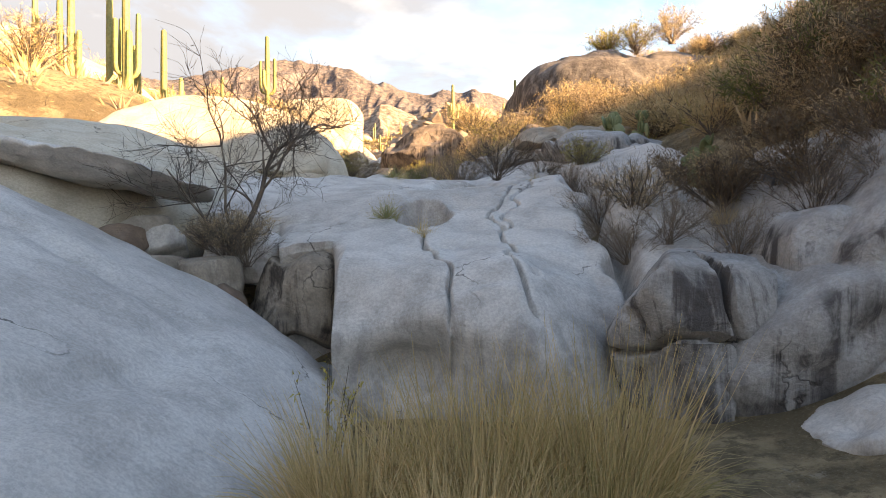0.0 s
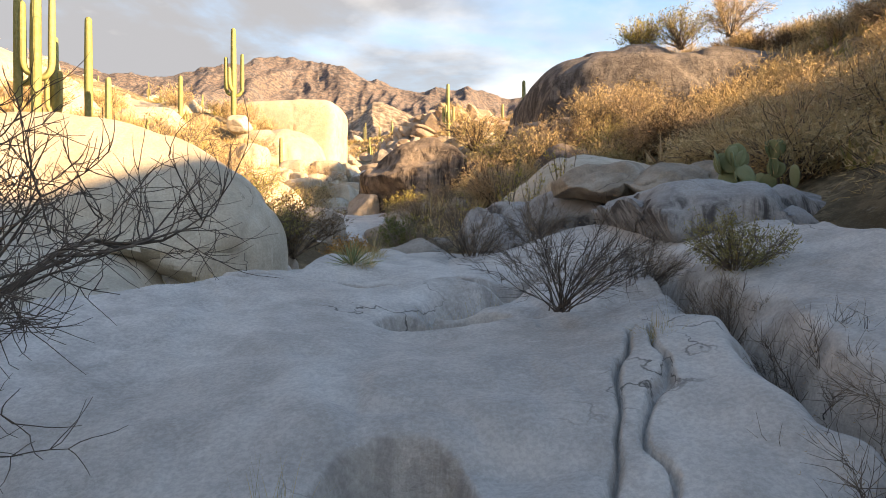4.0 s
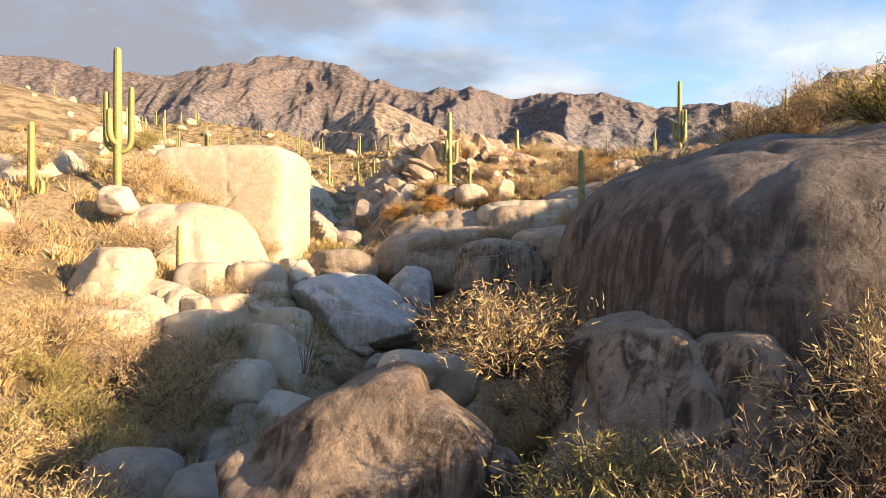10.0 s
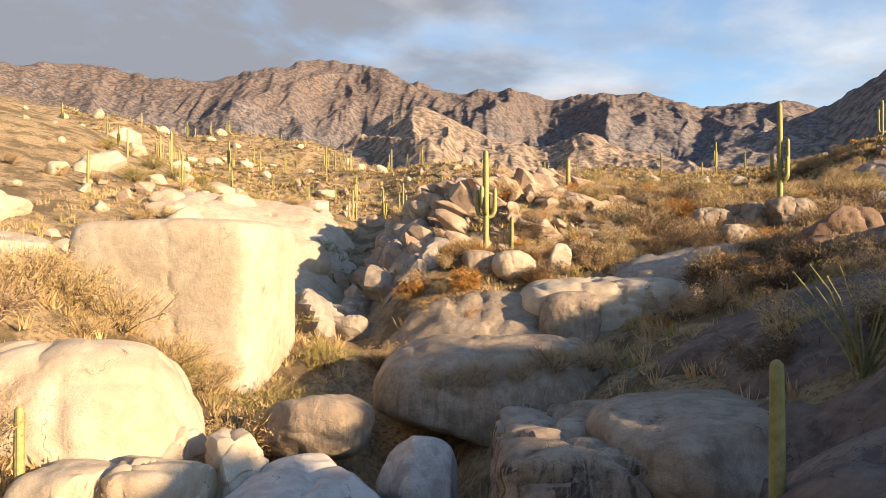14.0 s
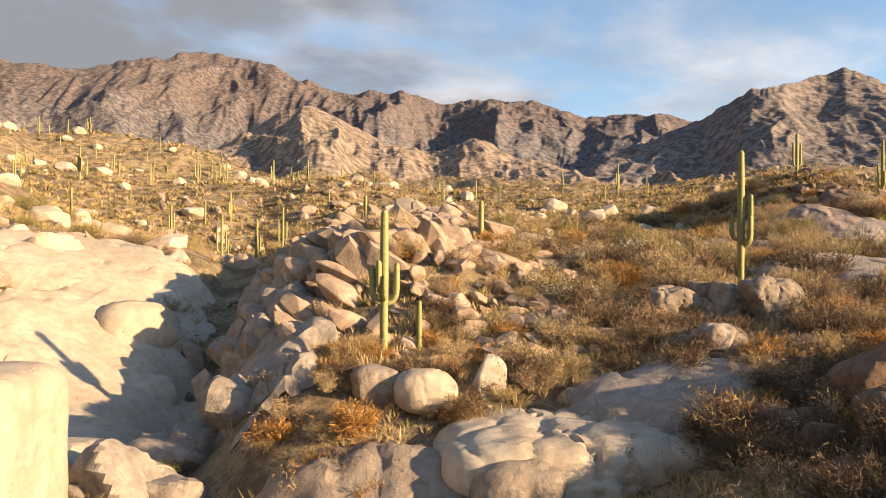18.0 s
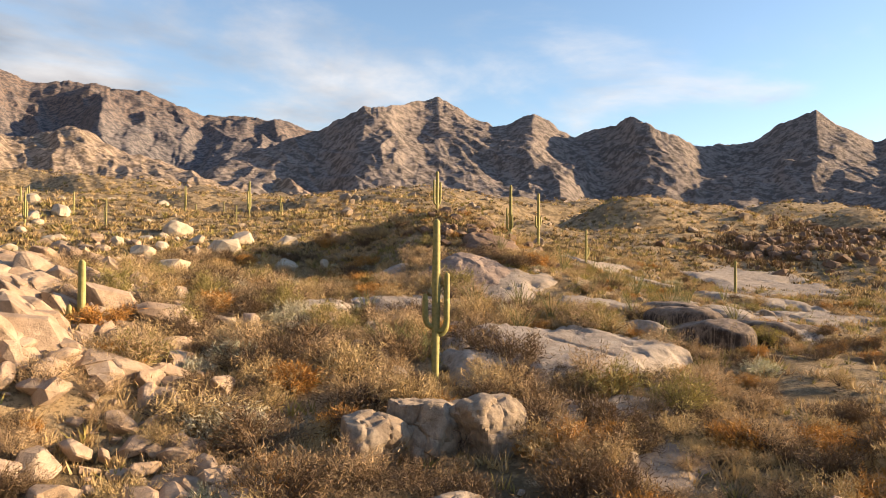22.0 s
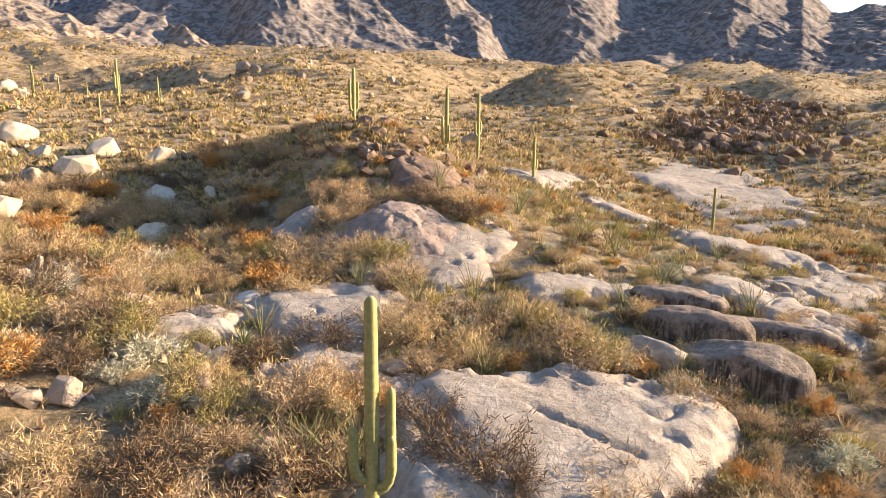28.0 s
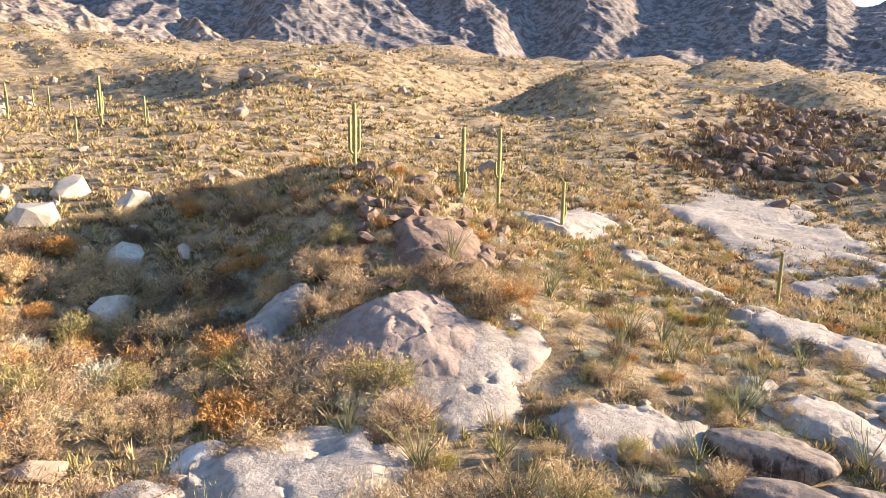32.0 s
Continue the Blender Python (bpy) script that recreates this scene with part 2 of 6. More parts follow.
def mountain_material(name, rock, scrub, rust_lit):
    """A far granite slope: bare rock, dotted with scrub, rust-brown towards the tops, which also stands for sunlight
    there.
    """
    k = Nodes(name)
    sep_z = k.n.new("ShaderNodeSeparateXYZ")
    k.l.new(k.geo.outputs["Position"], sep_z.inputs[0])
    high = k.ramp(k.math("ADD", sep_z.outputs["Z"], k.math("MULTIPLY", k.noise(0.006, 5), 160.0)), 260.0, 620.0)
    dots = k.noise(0.075, 9, 0.8)
    gully = k.noise(0.012, 8, 0.66)
    col = k.mix(k.math("MULTIPLY", high, 0.75), rock, rust_lit)
    col = k.mix(k.ramp(gully, 0.5, 0.72, 0.0, 0.65), col, tuple(min(1, c * 1.25) for c in rock))
    col = k.mix(k.ramp(dots, 0.47, 0.53, 0.0, 0.85), col, scrub)
    col = k.mix(k.ramp(k.noise(0.16, 5, 0.7), 0.56, 0.66, 0.0, 0.6), col, (0.06, 0.055, 0.04))
    normal = k.bump(k.noise(0.06, 10, 0.76), 0.5, 9.0)
    return k.done(col, 1.0, normal)


def plain(name, a, b, scale, rough=0.8, by_object=0.0, bump=0.0):
    """Two tones on a noise of the given scale; by_object shifts the tone from one thing to the next."""
    k = Nodes(name)
    fac = k.noise(scale, 4, 0.6)
    if by_object:
        fac = k.math("ADD", fac, k.math("MULTIPLY", k.math("SUBTRACT", k.info.outputs["Random"], 0.5), by_object))
    return k.done(k.mix(k.ramp(fac, 0.3, 0.7), a, b), rough, k.bump(k.noise(scale * 3, 4), 0.4, bump) if bump else None)


def leafy(name, a, b, c, glow=0.15):
    """Leaves and straws: each one a little different, and thin enough to let some light through."""
    k = Nodes(name)
    rnd = k.math("ADD", k.math("MULTIPLY", k.geo.outputs["Random Per Island"], 0.6), k.math("MULTIPLY", k.info.outputs["Random"], 0.4))
    col = k.mix(k.ramp(rnd, 0.1, 0.55), a, b)
    col = k.mix(k.ramp(rnd, 0.55, 0.95), col, c)
    k.done(col, 0.75)
    tr = k.n.new("ShaderNodeBsdfTranslucent")
    k.put(tr.inputs["Color"], col)
    mix = k.n.new("ShaderNodeMixShader")
    mix.inputs[0].default_value = glow
    k.l.new(k.bsdf.outputs[0], mix.inputs[1]), k.l.new(tr.outputs[0], mix.inputs[2])
    k.l.new(mix.outputs[0], k.n["Material Output"].inputs["Surface"])
    return k.mat


M_SOIL = soil_material()
M_MOUNT = mountain_material("mountain_rock", (0.265, 0.23, 0.21), (0.09, 0.08, 0.075), (0.29, 0.22, 0.175))
# dark bluish tones paint in the cloud shadow, the warm top tone its sunlit peaks
M_RANGE_SHADED = mountain_material("range_rock", (0.20, 0.19, 0.195), (0.052, 0.055, 0.066), (0.215, 0.15, 0.115))
M_FOOT = mountain_material("foothill_rock", (0.37, 0.295, 0.23), (0.12, 0.095, 0.07), (0.31, 0.22, 0.16))
M_SAG = plain("saguaro_skin", (0.25, 0.25, 0.095), (0.37, 0.345, 0.155), 6.0, 0.6, 0.25, 0.01)
M_WOOD = plain("grey_twig", (0.09, 0.07, 0.056), (0.21, 0.165, 0.125), 9.0, 0.9, 0.3)
M_STRAW = leafy("straw_leaf", (0.46, 0.335, 0.165), (0.54, 0.41, 0.22), (0.35, 0.27, 0.12))
M_TANLEAF = leafy("tan_leaf", (0.40, 0.29, 0.165), (0.49, 0.36, 0.215), (0.29, 0.21, 0.115))
M_ORANGE = leafy("orange_leaf", (0.42, 0.20, 0.05), (0.46, 0.26, 0.08), (0.33, 0.17, 0.05))
M_OLIVE = leafy("olive_leaf", (0.26, 0.225, 0.075), (0.35, 0.295, 0.11), (0.18, 0.16, 0.055))
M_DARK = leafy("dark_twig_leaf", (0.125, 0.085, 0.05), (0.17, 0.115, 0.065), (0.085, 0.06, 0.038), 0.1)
M_PALE = leafy("pale_leaf", (0.47, 0.45, 0.33), (0.56, 0.53, 0.40), (0.34, 0.36, 0.22))
M_YUCCA = leafy("yucca_leaf", (0.20, 0.23, 0.10), (0.28, 0.29, 0.14), (0.33, 0.29, 0.13), 0.1)
M_GREEN = leafy("green_leaf", (0.11, 0.125, 0.035), (0.17, 0.17, 0.055), (0.075, 0.09, 0.028))
M_YELLOW = leafy("yellow_leaf", (0.36, 0.30, 0.06), (0.42, 0.34, 0.10), (0.26, 0.24, 0.06))
M_GRASS = leafy("dry_grass", (0.66, 0.49, 0.27), (0.48, 0.36, 0.17), (0.24, 0.215, 0.08), 0.3)
M_FAR = leafy("far_scrub_leaf", (0.15, 0.115, 0.06), (0.20, 0.15, 0.08), (0.10, 0.08, 0.04), 0.1)
M_PAD = plain("cactus_pad", (0.14, 0.165, 0.075), (0.20, 0.215, 0.11), 5.0, 0.6, 0.3, 0.01)
# ---- shape helpers ----


def hash3(ix, iy, iz, seed):
    h = (ix * 374761393 + iy * 668265263 + iz * 2147483647 + seed * 1274126177) & 0xFFFFFFFF
    h = ((h ^ (h >> 13)) * 1274126177) & 0xFFFFFFFF
    h = ((h ^ (h >> 16)) * 2246822519) & 0xFFFFFFFF
    return ((h ^ (h >> 15)) & 0xFFFFFF) / float(0xFFFFFF) * 2 - 1


def vnoise(p, seed=0):
    """Smooth noise, -1 to 1, at the points p (n, 3)."""
    i = np.floor(p).astype(np.int64)
    f = p - i
    f = f * f * f * (f * (f * 6 - 15) + 10)
    out = 0
    for dx in (0, 1):
        for dy in (0, 1):
            for dz in (0, 1):
                w = (f[:, 0] if dx else 1 - f[:, 0]) * (f[:, 1] if dy else 1 - f[:, 1]) * (f[:, 2] if dz else 1 - f[:, 2])
                out = out + w * hash3(i[:, 0] + dx, i[:, 1] + dy, i[:, 2] + dz, seed)
    return out


def fbm(p, octaves=4, seed=0, gain=0.5):
    out, amp, q = 0, 1.0, np.asarray(p, float)
    for k in range(octaves):
        out = out + amp * vnoise(q, seed + k)
        q, amp = q * 2.03 + 7.1, amp * gain
    return out


def ridged(p, octaves=5, seed=0):
    out, amp, q = 0, 1.0, np.asarray(p, float)
    for k in range(octaves):
        out = out + amp * (1 - 2 * np.abs(vnoise(q, seed + k)))
        q, amp = q * 2.05 + 3.3, amp * 0.5
    return out


def xyz(x, y, z=0.0):
    return np.stack([x, y, np.broadcast_to(z, np.shape(x))], -1).reshape(-1, 3).astype(float)


def mesh_of(name, verts, faces, mat, smooth=True):
    me = bpy.data.meshes.new(name)
    verts = np.asarray(verts, np.float32)
    faces = np.asarray(faces, np.int32)
    n, k = faces.shape
    me.vertices.add(len(verts))
    me.vertices.foreach_set("co", verts.ravel())
    me.loops.add(n * k)
    me.loops.foreach_set("vertex_index", faces.ravel())
    me.polygons.add(n)
    me.polygons.foreach_set("loop_start", np.arange(0, n * k, k, dtype=np.int32))
    me.polygons.foreach_set("use_smooth", np.full(n, smooth))
    me.update(calc_edges=True)
    me.materials.append(mat)
    return me


def sharpen(me, degrees):
    me.set_sharp_from_angle(angle=radians(degrees))
    return me


def grid_faces(nu, nv, wrap=False):
    """Quads of a grid of nu rows by nv columns."""
    i, j = np.meshgrid(np.arange(nu - 1), np.arange(nv if wrap else nv - 1), indexing="ij")
    a = i * nv + j
    b = i * nv + (j + 1) % nv
    return np.stack([a, b, b + nv, a + nv], -1).reshape(-1, 4)


def part(name, me, parent, label=""):
    ob = new(name, me)
    ob.parent = parent
    return tagged(ob, label)


def empty(name, x, y, z, label, category, group="", kind=""):
    ob = new(name)
    ob.empty_display_size = 0.2
    ob.location = (x, y, z)
    return tagged(ob, label, category, group, kind)


# ---- the lie of the land ----
# wide swells and hollows: x, y, radius, height
SWELLS_NEAR = [(36, -17, 22, 18.2), (31.5, 9.3, 6.5, 3.7), (30.5, 34.5, 7, 7.5), (-44, 49, 22, 12.2), (-3, 20, 14, -3.8), (-11, 96, 14, -8.1), (-5, 46, 9, -3.0), (-5, 67, 9, -3.6),
               (6, -5, 14, -5.6), (0.5, 5, 4, 1.2), (3, 53, 5, -2.5), (0.5, 60, 3, -2.2), (15, 54, 7, 3.0), (23, 51, 8, 2.0), (31, 60, 9, 1.8), (10.5, 10, 4.5, 2.4), (0, 100, 9, 6.4), (-16, 64, 6, 3.1), (-12, 24, 6, 3.4), (22, 12, 14, 3.3), (16, 67, 9, 0.7), (21.5, 2.5, 7, 4.2),
               (24, 37, 13, 4.0), (6, 121, 14, 2.7), (-2, 85, 6, 2.8), (49, 116, 9, 2.2), (31, 62, 14, 3.2), (-12, 6, 6, 2.5), (-3.2, 9.6, 1.3, -1.6), (7, 74, 4.5, -1.6), (1.5, 69, 5, -1.2), (6, 40, 5, -1.5), (8, 45, 6, -2.0), (2, 42, 6, -2.2), (13, 2, 6, 3.1), (31, 62, 6.5, 1.0), (21, 40.5, 5, 1.2), (18, 26.5, 7, -2.0)]
SWELLS_FAR = [(74, 42, 60, 10.0), (-70, 138, 35, 14.0), (56, 138, 14, 7.3), (-49, -9, 35, 9.8), (77, 75, 35, -1.9), (74, 222, 60, 4.8), (-28, 159, 35, -7.2),
              (110, 6, 60, 10.4), (-70, 75, 35, 5.6), (-17, 194, 22, 4.7), (90, 113, 14, -2.3), (182, 78, 60, 2.8), (115, 168, 22, -1.9),
              (-190, 250, 95, 24.0), (-60, 330, 80, 10.0), (150, 330, 60, 9.0), (260, 300, 50, 8.0), (150, 165, 22, 5.0), (190, 205, 26, 7.0), (110, 235, 24, 5.0), (110, 124, 17, -2.2), (37, 138, 12, -4.5)]
VALLEY_Y = [-40, 6, 8, 12, 22, 45, 55, 75, 100, 130, 200]
VALLEY_Z = [-0.5, 0.5, 0.9, 3.0, 5.0, 6.6, 8.5, 13.0, 19.0, 24.0, 32.0]
CREEK_Y = [-20, 0, 20, 30, 43, 56, 62, 75, 90, 101, 109, 125, 155]
CREEK_X = [0.5, 0.5, -0.8, -2.5, -4.6, -1.5, -0.6, -4.5, -9.0, -11.2, -10.2, -12, -20]
CREEK_D = [0.2, 0.3, 0.2, 0.4, 0.6, 1.2, 2.2, 1.0, 2.0, 3.0, 3.0, 2.0, 1.0]


def land(x, y, detail=True):
    """Height of the ground, in metres, at the arrays x and y."""
    x, y = np.asarray(x, float), np.asarray(y, float)
    shape = np.broadcast(x, y).shape
    x, y = np.broadcast_to(x, shape).ravel(), np.broadcast_to(y, shape).ravel()
    z = np.interp(y, VALLEY_Y, VALLEY_Z)
    for cx, cy, r, h in SWELLS_NEAR + SWELLS_FAR:
        z = z + h * np.exp(-((x - cx) ** 2 + (y - cy) ** 2) / r ** 2)
    # the fan climbs towards the mountains
    dx, dy = x - 20, y - 80
    dist = np.hypot(dx, dy)
    slope = np.interp(np.degrees(np.arctan2(dx, dy)), [-120, -40, 0, 40, 75, 110], [0.02, 0.11, 0.10, 0.078, 0.045, 0.02])
    z = z + slope * np.maximum(0.0, dist - 150.0)
    # the creek bed
    off = (x - np.interp(y, CREEK_Y, CREEK_X)) / np.interp(y, [0, 40, 60, 100, 150], [2.0, 2.2, 1.8, 2.6, 5.0])
    z = z - np.interp(y, CREEK_Y, CREEK_D) * np.exp(-off ** 2)
    if detail:
        far = np.clip((dist - 60) / 300, 0, 1)
        p = xyz(x, y)
        z = z + fbm(p / 9.0, 4, 11) * (0.28 + 0.5 * far) + fbm(p / 1.7, 3, 21) * 0.07
        z = z + fbm(p / 30.0, 4, 35) * 3.2 * np.clip((dist - 60) / 120, 0, 1) + fbm(p / 60.0, 4, 31) * 9.0 * far + ridged(p / 130.0, 3, 41) * 9.0 * far * np.clip((dist - 200) / 400, 0, 1)
    return z.reshape(shape)


def land_at(x, y):
    return float(land(np.array([x]), np.array([y]))[0])


def build_ground():
    """One sheet, fine along the flight and coarser towards the horizon."""
    def steps(a, b, fine_a, fine_b, d, grow):
        mid = list(np.arange(fine_a, fine_b, d))
        lo, s = [fine_a], d
        while lo[-1] > a:
            s *= grow
            lo.append(lo[-1] - s)
        hi, s = [fine_b], d
        while hi[-1] < b:
            s *= grow
            hi.append(hi[-1] + s)
        return np.array(lo[:0:-1] + mid + hi)
    gx = steps(-2600, 3200, -24, 84, 0.5, 1.06)
    gy = steps(-1200, 3600, -8, 150, 0.5, 1.06)
    x, y = np.meshgrid(gx, gy, indexing="ij")
    z = land(x, y)
    ob = new("ground", mesh_of("ground", xyz(x, y, z), grid_faces(len(gx), len(gy))[:, ::-1], M_SOIL))
    return tagged(ob, "sandy tan desert ground with dry litter and a rocky creek bed", "ground", kind="structure")


build_ground()

# ---- the mountains ----
VIEW = (10.0, 60.0, 28.0)


def range_of(name, label, mat, bearings, lifts, r_foot, r_top, r_back, rough, seed, na=900, nr=170):
    """A range seen from VIEW: crest lifts (degrees) over bearings, with gullied flanks."""
    az = np.linspace(bearings[0], bearings[-1], na)
    lift = np.interp(az, bearings, lifts)
    s = np.concatenate([np.linspace(0, 1, nr), np.linspace(1.04, 1.6, 14)])
    A, S = np.meshgrid(az, s, indexing="ij")
    crest = r_top * (1 + 0.10 * vnoise(xyz(az / 6.0, az * 0), seed))[:, None]
    foot = r_foot * (1 + 0.12 * vnoise(xyz(az / 5.0, az * 0 + 5), seed + 1))[:, None]
    r = np.where(S <= 1, foot + (crest - foot) * S, crest + (r_back - r_top) * (S - 1) / 0.6)
    x, y = VIEW[0] + r * np.sin(np.radians(A)), VIEW[1] + r * np.cos(np.radians(A))
    top = VIEW[2] + crest * np.tan(np.radians(lift))[:, None]
    base = land(x, y, False) - 6
    rise = np.where(S <= 1, S ** 1.5, np.maximum(0, 1 - (S - 1) * 1.5))
    z = base + (top - base) * rise
    p = np.stack([r * np.radians(A), r * 0.5, z * 0], -1).reshape(-1, 3)
    sway = fbm(p / (r_top * 0.16), 3, seed + 5).reshape(z.shape)
    cut = ridged(xyz(A / 7.0 + sway * 0.22, S * 1.1 + sway * 0.25), 5, seed + 9).reshape(z.shape)
    fine = ridged(p / (r_top * 0.034), 5, seed + 19).reshape(z.shape) + 0.9 * fbm(p / (r_top * 0.018), 3, seed + 29).reshape(z.shape) + 0.3 * ridged(p / (r_top * 0.011), 3, seed + 39).reshape(z.shape)
    body = np.clip(S, 0, 1) * np.clip(1.04 - S, 0.04, 1)
    z = z + cut * rough * r_top * 0.06 * body + fine * r_top * 0.0019 * np.clip(S * 3, 0, 1) * (0.3 + 0.7 * np.clip((1.02 - S) * 5, 0, 1))
    knobs = fbm(xyz(az / 1.6, az * 0), 5, seed + 2, 0.6)[:, None] * np.clip(1.5 - np.abs(S - 1) * 9, 0, 1)
    z = z + knobs * r_top * 0.0032
    verts = xyz(x, y, z)
    ob = new(name, mesh_of(name, verts, grid_faces(na, len(s)), mat))
    return tagged(ob, label, "mountain", kind="structure")


range_of("mountain_range", "distant hazy granite mountain range, cloud shadow put into its rock colour", M_RANGE_SHADED,
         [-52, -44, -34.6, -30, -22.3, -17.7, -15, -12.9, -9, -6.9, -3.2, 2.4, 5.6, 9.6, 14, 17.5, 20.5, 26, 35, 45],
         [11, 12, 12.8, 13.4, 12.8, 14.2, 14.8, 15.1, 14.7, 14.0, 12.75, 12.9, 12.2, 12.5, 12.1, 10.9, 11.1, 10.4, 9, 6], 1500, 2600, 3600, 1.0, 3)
range_of("mountain_ridge", "rugged brown granite ridge with pointed rocky peaks", M_MOUNT,
         [14, 20, 26, 29.8, 33, 36, 38, 40.5, 43.7, 47.2, 49.5, 51.7, 54, 57.1, 60.5, 62.5, 64.7, 66.5, 68.5, 69.3, 71.1, 74, 80, 90, 104],
         [4, 8, 10.3, 12.1, 12.5, 13.35, 12.2, 10.7, 11.7, 9.9, 10.6, 11.25, 10.1, 8.6, 9.0, 10.2, 11.1, 9.6, 8.4, 8.8, 7.3, 7.6, 6.5, 5, 4], 800, 1350, 2000, 0.6, 47)
range_of("foothills", "pale sunlit granite foothills dotted with scrub", M_FOOT,
         [-48, -30, -20, -14, -11, -8, -6, -2.3, 1.4, 5, 8.3, 12.3, 16, 20, 26],
         [5.0, 6.0, 6.4, 7.0, 8.6, 10.8, 11.9, 10.3, 8.6, 8.2, 9.0, 7.6, 6.6, 5.6, 4.5], 620, 1150, 1500, 0.8, 71)
# ---- rocks ----
def sphere_dirs(n):
    """Points of a cube blown up to a ball, n cells along an edge, with quads."""
    g = np.tan(np.linspace(-1, 1, n + 1) * math.pi / 4)
    pts, faces = [], []
    for axis in range(3):
        for s in (-1, 1):
            u, v = np.meshgrid(g, g, indexing="ij")
            q = np.zeros((n + 1, n + 1, 3))
            q[..., axis], q[..., (axis + 1) % 3], q[..., (axis + 2) % 3] = s, u, v
            f = grid_faces(n + 1, n + 1)
            faces.append((f if s > 0 else f[:, ::-1]) + len(pts) * (n + 1) ** 2)
            pts.append(q.reshape(-1, 3))
    pts = np.concatenate(pts)
    key = np.round(pts, 5)
    _, first, back = np.unique(key, axis=0, return_index=True, return_inverse=True)
    pts = pts[first]
    return pts / np.linalg.norm(pts, axis=1)[:, None], back.reshape(-1)[np.concatenate(faces)]


DIRS = {n: sphere_dirs(n) for n in (5, 8, 14, 24, 44)}


def rock_mesh(half, seed=0, box=2.6, cuts=5, rough=0.06, n=24, mat=None, yaw=0.0, tilt=(0, 0), crack=None, sharp=30.0, edge=34, joint=None, dent=()):
    """A boulder round its own middle: a swollen box with flat joint faces cut off it, worn round and pitted."""
    d, faces = DIRS[n]
    rs = np.random.RandomState(seed)
    r = (np.abs(d) ** box).sum(1) ** (-1 / box)
    for _ in range(cuts):
        c = rs.normal(size=3)
        c /= np.linalg.norm(c)
        lim = rs.uniform(0.66, 0.97) / np.maximum(d @ c, 1e-3)
        lim = np.where(d @ c > 0.05, lim, 9.0)
        k = sharp
        r = -np.log(np.exp(-k * r) + np.exp(-k * np.minimum(lim, 3.0))) / k
    v = d * r[:, None]
    sz = np.array(half, float)
    mean = sz.prod() ** (1 / 3)
    q = v * sz
    nrm = d / sz
    nrm /= np.linalg.norm(nrm, axis=1)[:, None]
    off = fbm(q / (mean * 1.1) + seed * 3.7, 3, seed) * rough * mean
    off += fbm(q / max(0.18, mean * 0.28) + seed, 3, seed + 5) * rough * 0.28 * mean
    off -= np.clip(ridged(q / (mean * 0.9) + seed * 1.3, 2, seed + 6) - 0.85, 0, 1) * rough * 1.6 * mean
    if crack:
        for ax, pos, width, depth in crack:
            wob = fbm(q / 0.8 + seed, 2, seed + 8) * 0.09 * mean
            off -= depth * np.exp(-((q @ np.array(ax) - pos + wob) / width) ** 2)
    for cx, cy, cz, rad, depth in dent:
        w = np.clip((1.12 - np.linalg.norm((q - (cx, cy, cz)) / rad, axis=1) - 0.1 * fbm(q / 0.6, 2, seed + 16)) / 0.25, 0, 1)
        off -= depth * w * w * (3 - 2 * w)
    if joint:
        cell, depth, step = joint
        gap, lift = cells(q / cell + fbm(q / cell, 2, seed + 3)[:, None] * 0.22, seed + 12)
        off += lift * step - depth * np.exp(-(gap / 0.09) ** 2)
    q = q + nrm * off[:, None]
    m = np.array(Euler((radians(tilt[0]), radians(tilt[1]), radians(yaw))).to_matrix())
    return sharpen(mesh_of("rock", q @ m.T, faces, mat or M_TAN), edge)


def cells(p, seed):
    """Jointing: for each point the way to the nearest joint between random cells, and the cell's own lift."""
    i = np.floor(p).astype(np.int64)
    f1, f2, lift = np.full(len(p), 9.0), np.full(len(p), 9.0), np.zeros(len(p))
    for dx in (-1, 0, 1):
        for dy in (-1, 0, 1):
            for dz in (-1, 0, 1):
                c = i + (dx, dy, dz)
                at = c + 0.5 + 0.42 * np.stack([hash3(c[:, 0], c[:, 1], c[:, 2], seed + k) for k in range(3)], 1)
                d = np.linalg.norm(p - at, axis=1)
                own = hash3(c[:, 0], c[:, 1], c[:, 2], seed + 7)
                near = d < f1
                f2 = np.where(near, f1, np.minimum(f2, d))
                lift = np.where(near, own, lift)
                f1 = np.minimum(f1, d)
    return f2 - f1, lift


ROCK_SPOTS = []


def shard_kinds(mat, seed, flat=1.0, count=7, points=22):
    """Angular broken rocks: hulls of a few corners, with flat faces."""
    out = []
    for k in range(count):
        r = np.random.RandomState(seed + k)
        p = r.normal(size=(points, 3))
        p = p / np.linalg.norm(p, axis=1)[:, None] * r.uniform(0.8, 1.0, (points, 1)) * (1.0, r.uniform(0.6, 0.95) * (0.4 + 0.6 * flat), r.uniform(0.5, 0.8) * flat)
        bm = bmesh.new()
        for q in p:
            bm.verts.new(q)
        bmesh.ops.convex_hull(bm, input=bm.verts)
        bmesh.ops.delete(bm, geom=[v for v in bm.verts if not v.link_faces], context="VERTS")
        bmesh.ops.bevel(bm, geom=bm.edges[:], offset=0.05, segments=1, affect="EDGES", clamp_overlap=True)
        bmesh.ops.triangulate(bm, faces=bm.faces[:])
        me = bpy.data.meshes.new("shard")
        bm.to_mesh(me)
        bm.free()
        me.materials.append(mat)
        out.append(me)
    return out


